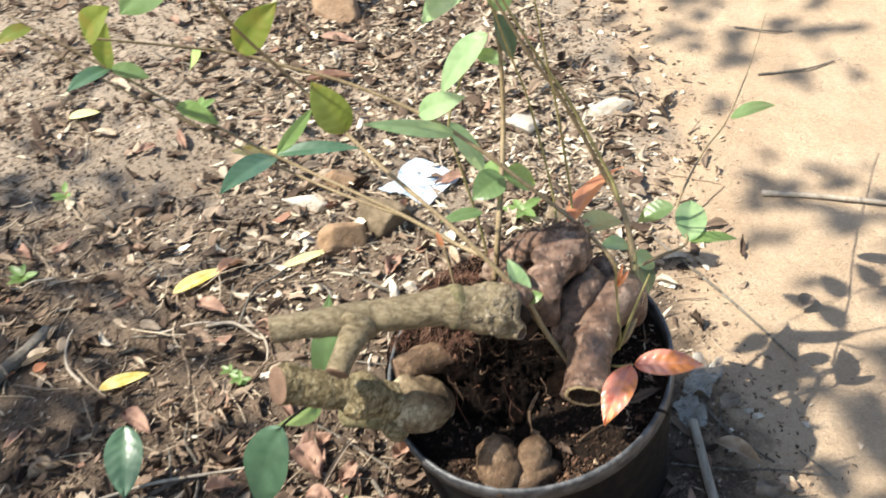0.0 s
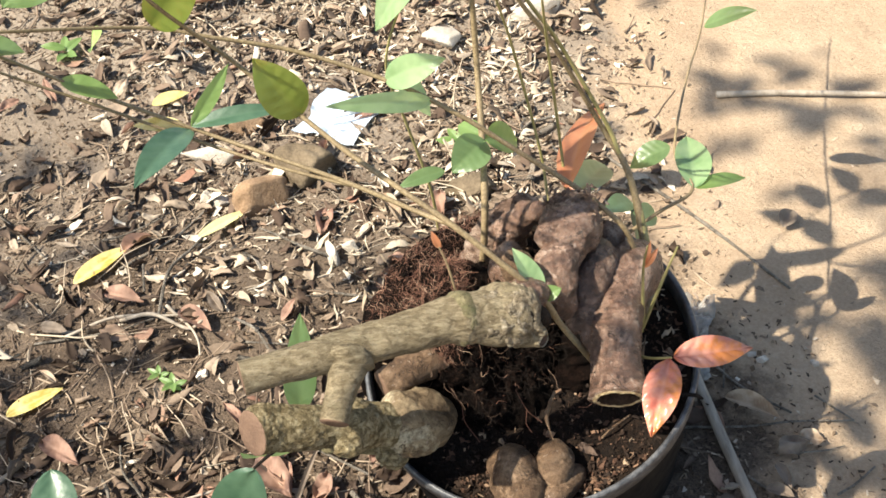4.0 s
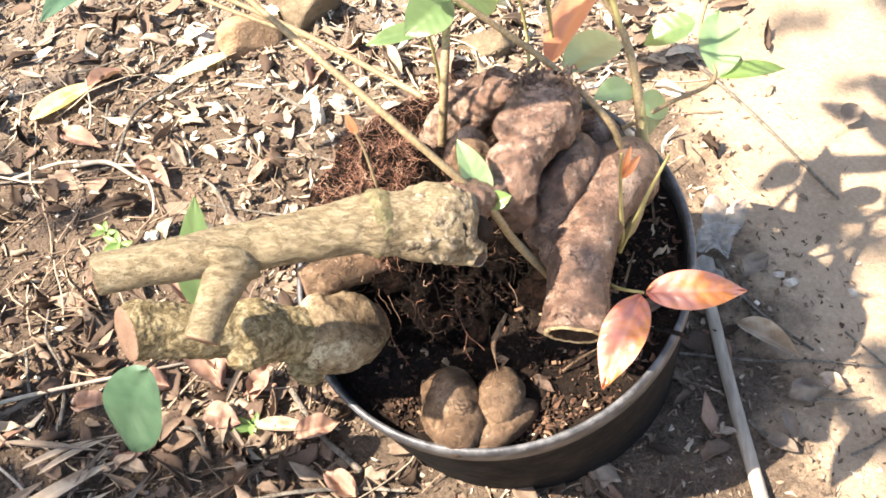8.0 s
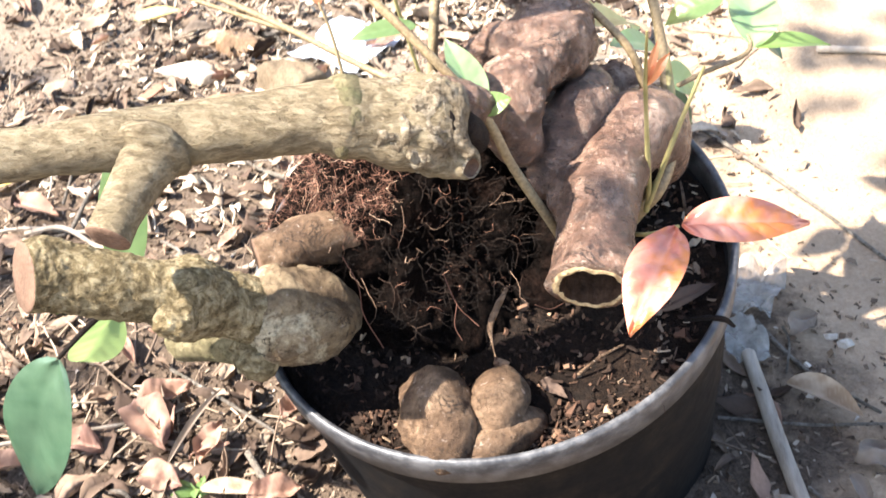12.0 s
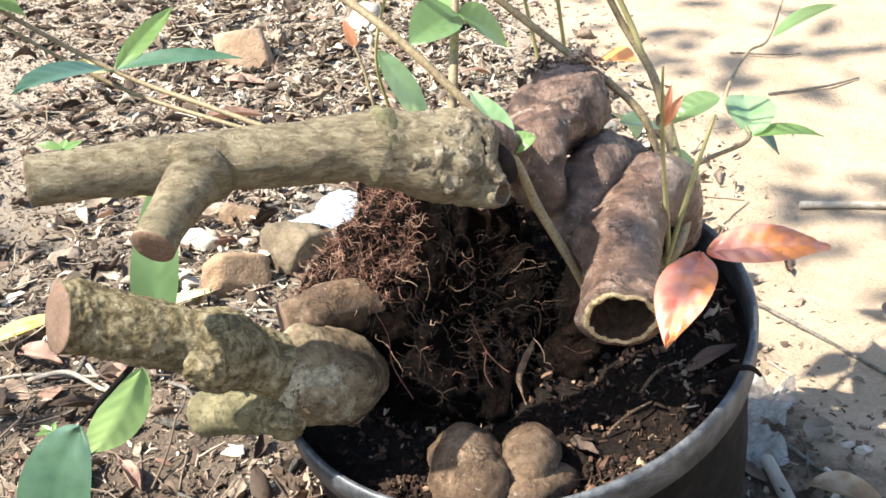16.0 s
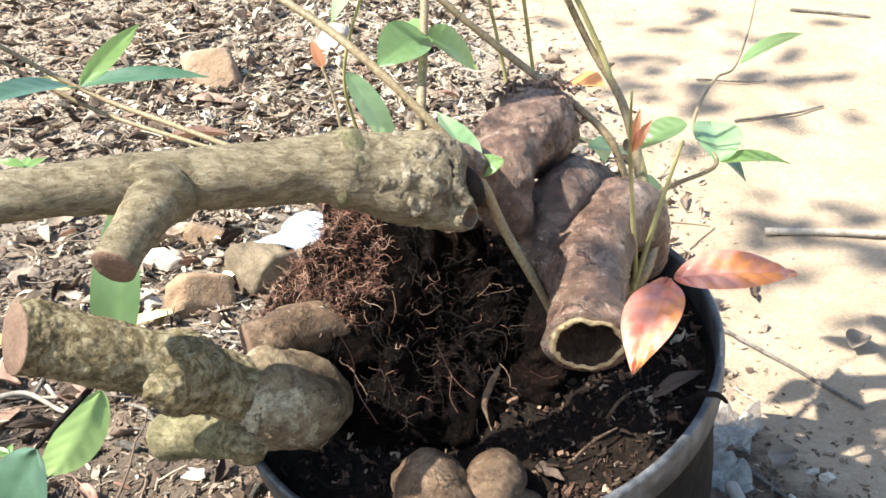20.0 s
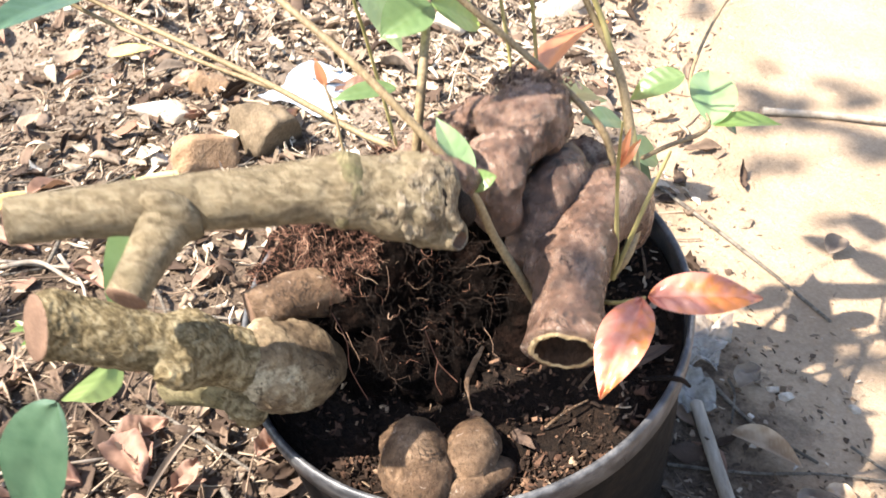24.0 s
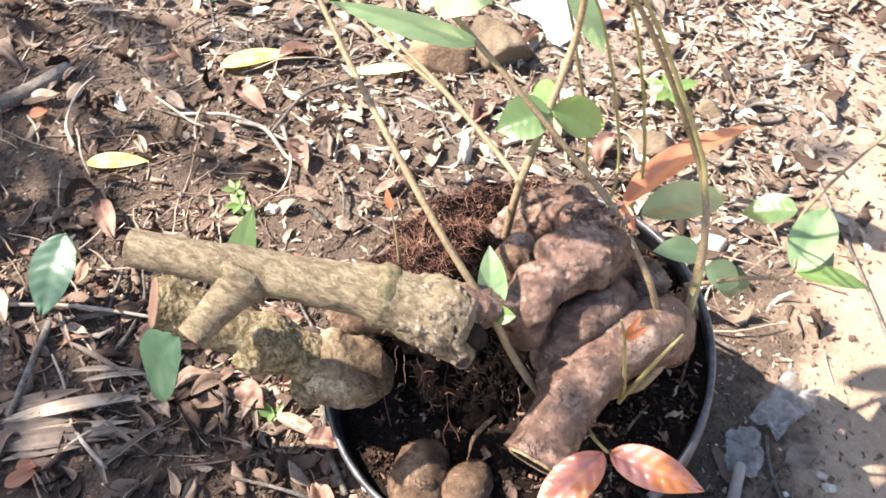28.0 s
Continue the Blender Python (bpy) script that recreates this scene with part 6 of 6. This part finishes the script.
for trace, r, mt, text in LONG_TWIGS:
    stick("twig", [(*on(x, y, r + 0.006 + 0.004 * (k % 2)), r * (1 - 0.10 * k)) for k, (x, y) in enumerate(trace)], mt, text, "twig", 8)
fallen(-0.333, 1.943, -0.244, 1.958, 0.020, M_DRY, "rolled red-brown dry leaf in the litter", fold=1.4, lift=0.014)
fallen(-0.168, 1.108, -0.128, 1.054, 0.034, M_DRY, "large pink-brown dry leaf beside the limb", fold=0.5, wave=0.7, lift=0.014)
fallen(-0.140, 1.030, -0.106, 1.020, 0.024, M_DRY, "pink-brown dry leaf folded on the litter", fold=0.6, wave=0.5, lift=0.014)
fallen(-0.095, 1.021, -0.043, 1.022, 0.014, M_TANDRY, "rolled tan dry leaf beside a seedling", fold=1.3, lift=0.010)
fallen(-0.545, 1.217, -0.533, 1.233, 0.016, M_ORANGE, "small orange leaf scrap on soil")
fallen(-0.262, 0.850, -0.246, 0.874, 0.016, M_ORANGE, "small orange-brown leaf beside strap leaves")


def crumpled(name, cx, cy, w, h, turn, amp, material, label, category, seed, lift=0.006, jag=0.12):
    """A creased sheet with an irregular outline and a little thickness."""
    bm = bmesh.new()
    k = 22
    grid = []
    for j in range(k):
        row = []
        for i in range(k):
            u, v_ = i / (k - 1) * 2 - 1, j / (k - 1) * 2 - 1
            e = 1 + jag * noise.noise(Vector((math.atan2(v_, u) * 1.6, seed, 0)))
            x, y = u * w / 2 * e, v_ * h / 2 * e
            x, y = cx + x * math.cos(turn) - y * math.sin(turn), cy + x * math.sin(turn) + y * math.cos(turn)
            z = ground_z(x, y) + lift + amp * abs(noise.fractal(Vector((x * 28, y * 28, seed)), 0.8, 2, 2)) + amp * 0.3 * noise.noise(Vector((x * 90, y * 90, seed)))
            row.append(bm.verts.new((x, y, z)))
        grid.append(row)
    for j in range(k - 1):
        for i in range(k - 1):
            bm.faces.new((grid[j][i], grid[j][i + 1], grid[j + 1][i + 1], grid[j + 1][i]))
    bmesh.ops.solidify(bm, geom=bm.faces[:], thickness=0.0004)
    return tagged(part(name, bm, material, smooth=False), label, category)


paper = crumpled("paper_scrap", -0.092, 1.676, 0.088, 0.098, -0.45, 0.007, M_PAPER, "torn blue-white paper scrap in the litter", "paper", 3, 0.010, 0.25)
for k in range(2):
    bm = bmesh.new()
    bmesh.ops.create_cube(bm, size=1, matrix=Matrix.Translation((-0.082 + 0.006 * k, 1.662 - 0.014 * k, ground_z(-0.08, 1.66) + 0.024)) @ Matrix.Rotation(0.25, 4, "Z") @ Matrix.Diagonal((0.05, 0.0016, 0.0008, 1)))
    part("printed_line", bm, M_INK, paper)
crumpled("plastic_film", 0.314, 1.256, 0.034, 0.070, -0.35, 0.024, M_FILM, "crumpled clear plastic film beside the pot", "plastic film", 5, 0.006, 0.35)
crumpled("plastic_film", 0.294, 1.190, 0.028, 0.048, 0.3, 0.022, M_FILM, "crumpled clear plastic film beside the pot", "plastic film", 8, 0.006, 0.4)


def weed(x, y, size, leaves, seed):
    w = thing("weed_seedling", "tiny green weed seedling in the litter", "weed", "weed seedlings")
    w.location = (0, 0, 0)
    z = ground_z(x, y)
    part("stalk", tube([(x, y, z - 0.002, 0.0008), (x + 0.002, y, z + size * 0.5, 0.0007)], 6, 3), M_GSTEM, w)
    for i in range(leaves):
        a = i * 2.4 + seed
        L = size * (0.7 + 0.4 * abs(math.sin(i * 3 + seed)))
        b = (x + 0.002, y, z + size * (0.2 + 0.3 * (i % 3) / 2))
        leaf("leaf", b, (x + L * math.cos(a), y + L * math.sin(a), b[2] + size * 0.25), L * 0.45, M_YOUNG, w, seed=seed + i)


for x, y, s, k in ((-0.65, 1.42, 0.028, 6), (-0.27, 1.22, 0.016, 6), (-0.10, 1.022, 0.02, 5), (-0.66, 1.62, 0.03, 4), (-0.29, 1.24, 0.013, 5), (0.07, 1.60, 0.03, 5), (-0.5, 1.85, 0.03, 5)):
    weed(x, y, s, k, x * 7 + y)


# ---- a leafy branch overhead, out of view, that dapples the ground ----
over = thing("overhanging_branch", "leafy tree branch reaching over the path", "tree branch")
HIGH = 2.6


def overhead(x, y, h):
    """The place at height h whose shadow falls on (x, y)."""
    s = h / LIGHT.z
    return Vector((x + LIGHT.x * s, y + LIGHT.y * s, h))


spots = ((0.42, 2.02, 0.16, 16), (0.55, 1.62, 0.15, 34), (0.52, 2.25, 0.25, 30), (-0.62, 1.02, 0.17, 62), (-0.85, 1.50, 0.20, 60), (-0.55, 1.28, 0.16, 40), (-0.48, 1.12, 0.12, 22), (-0.62, 1.62, 0.20, 34), (0.1, 2.7, 0.3, 18), (-0.42, 0.93, 0.10, 22), (-0.28, 0.90, 0.13, 60), (-0.12, 0.92, 0.07, 24), (0.60, 1.33, 0.10, 22), (0.58, 1.10, 0.08, 26), (0.54, 1.0, 0.07, 8), (0.50, 1.18, 0.06, 18))
LOW_SPOTS = ((0.462, 1.060, 0.018, 6), (0.414, 1.030, 0.015, 3))
lv, lf = [], []
for sx, sy, sr2, count, up in [(*q, HIGH) for q in spots] + [(*q, 1.5) for q in LOW_SPOTS]:
    for _ in range(count):
        c = overhead(sx + rng.normal(0, sr2 * 0.6), sy + rng.normal(0, sr2 * 0.6), up + rng.normal(0, 0.05 * up))
        d = Vector((rng.normal(), rng.normal(), rng.normal() * 0.4)).normalized() * rng.uniform(0.05, 0.08)
        vs, fs, _ = leaf_data(c, c + d, d.length * 0.5, face=(0.3 * rng.normal(), 0.3 * rng.normal(), 1), seed=float(rng.uniform(0, 9)))
        k = len(lv)
        lv += [tuple(q) for q in vs]
        lf += [tuple(i + k for i in q) for q in fs]
mesh = bpy.data.meshes.new("foliage")
mesh.from_pydata(lv, [], lf)
tagged(finish("foliage", mesh, M_GREEN, over), kind="stuff")
HUB = Vector((-4.0, -0.1, HIGH))
for sx, sy, up in [(q[0], q[1], HIGH) for q in spots] + [(q[0], q[1], 1.5) for q in LOW_SPOTS]:
    e = overhead(sx, sy, up)
    mid = HUB.lerp(e, 0.5) + Vector((0, 0, 0.05))
    part("limb", sweep([(*HUB, 0.009), (*mid, 0.004), (*e, 0.0015)], 7, 5, 0.02, 6), M_STEM, over)
part("limb", sweep([(-5.0, -0.8, -0.1, 0.12), (-4.95, -0.75, 1.0, 0.09), (-4.6, -0.4, 2.0, 0.05), (*HUB, 0.012)], 14, 5), M_GREYBARK, over)
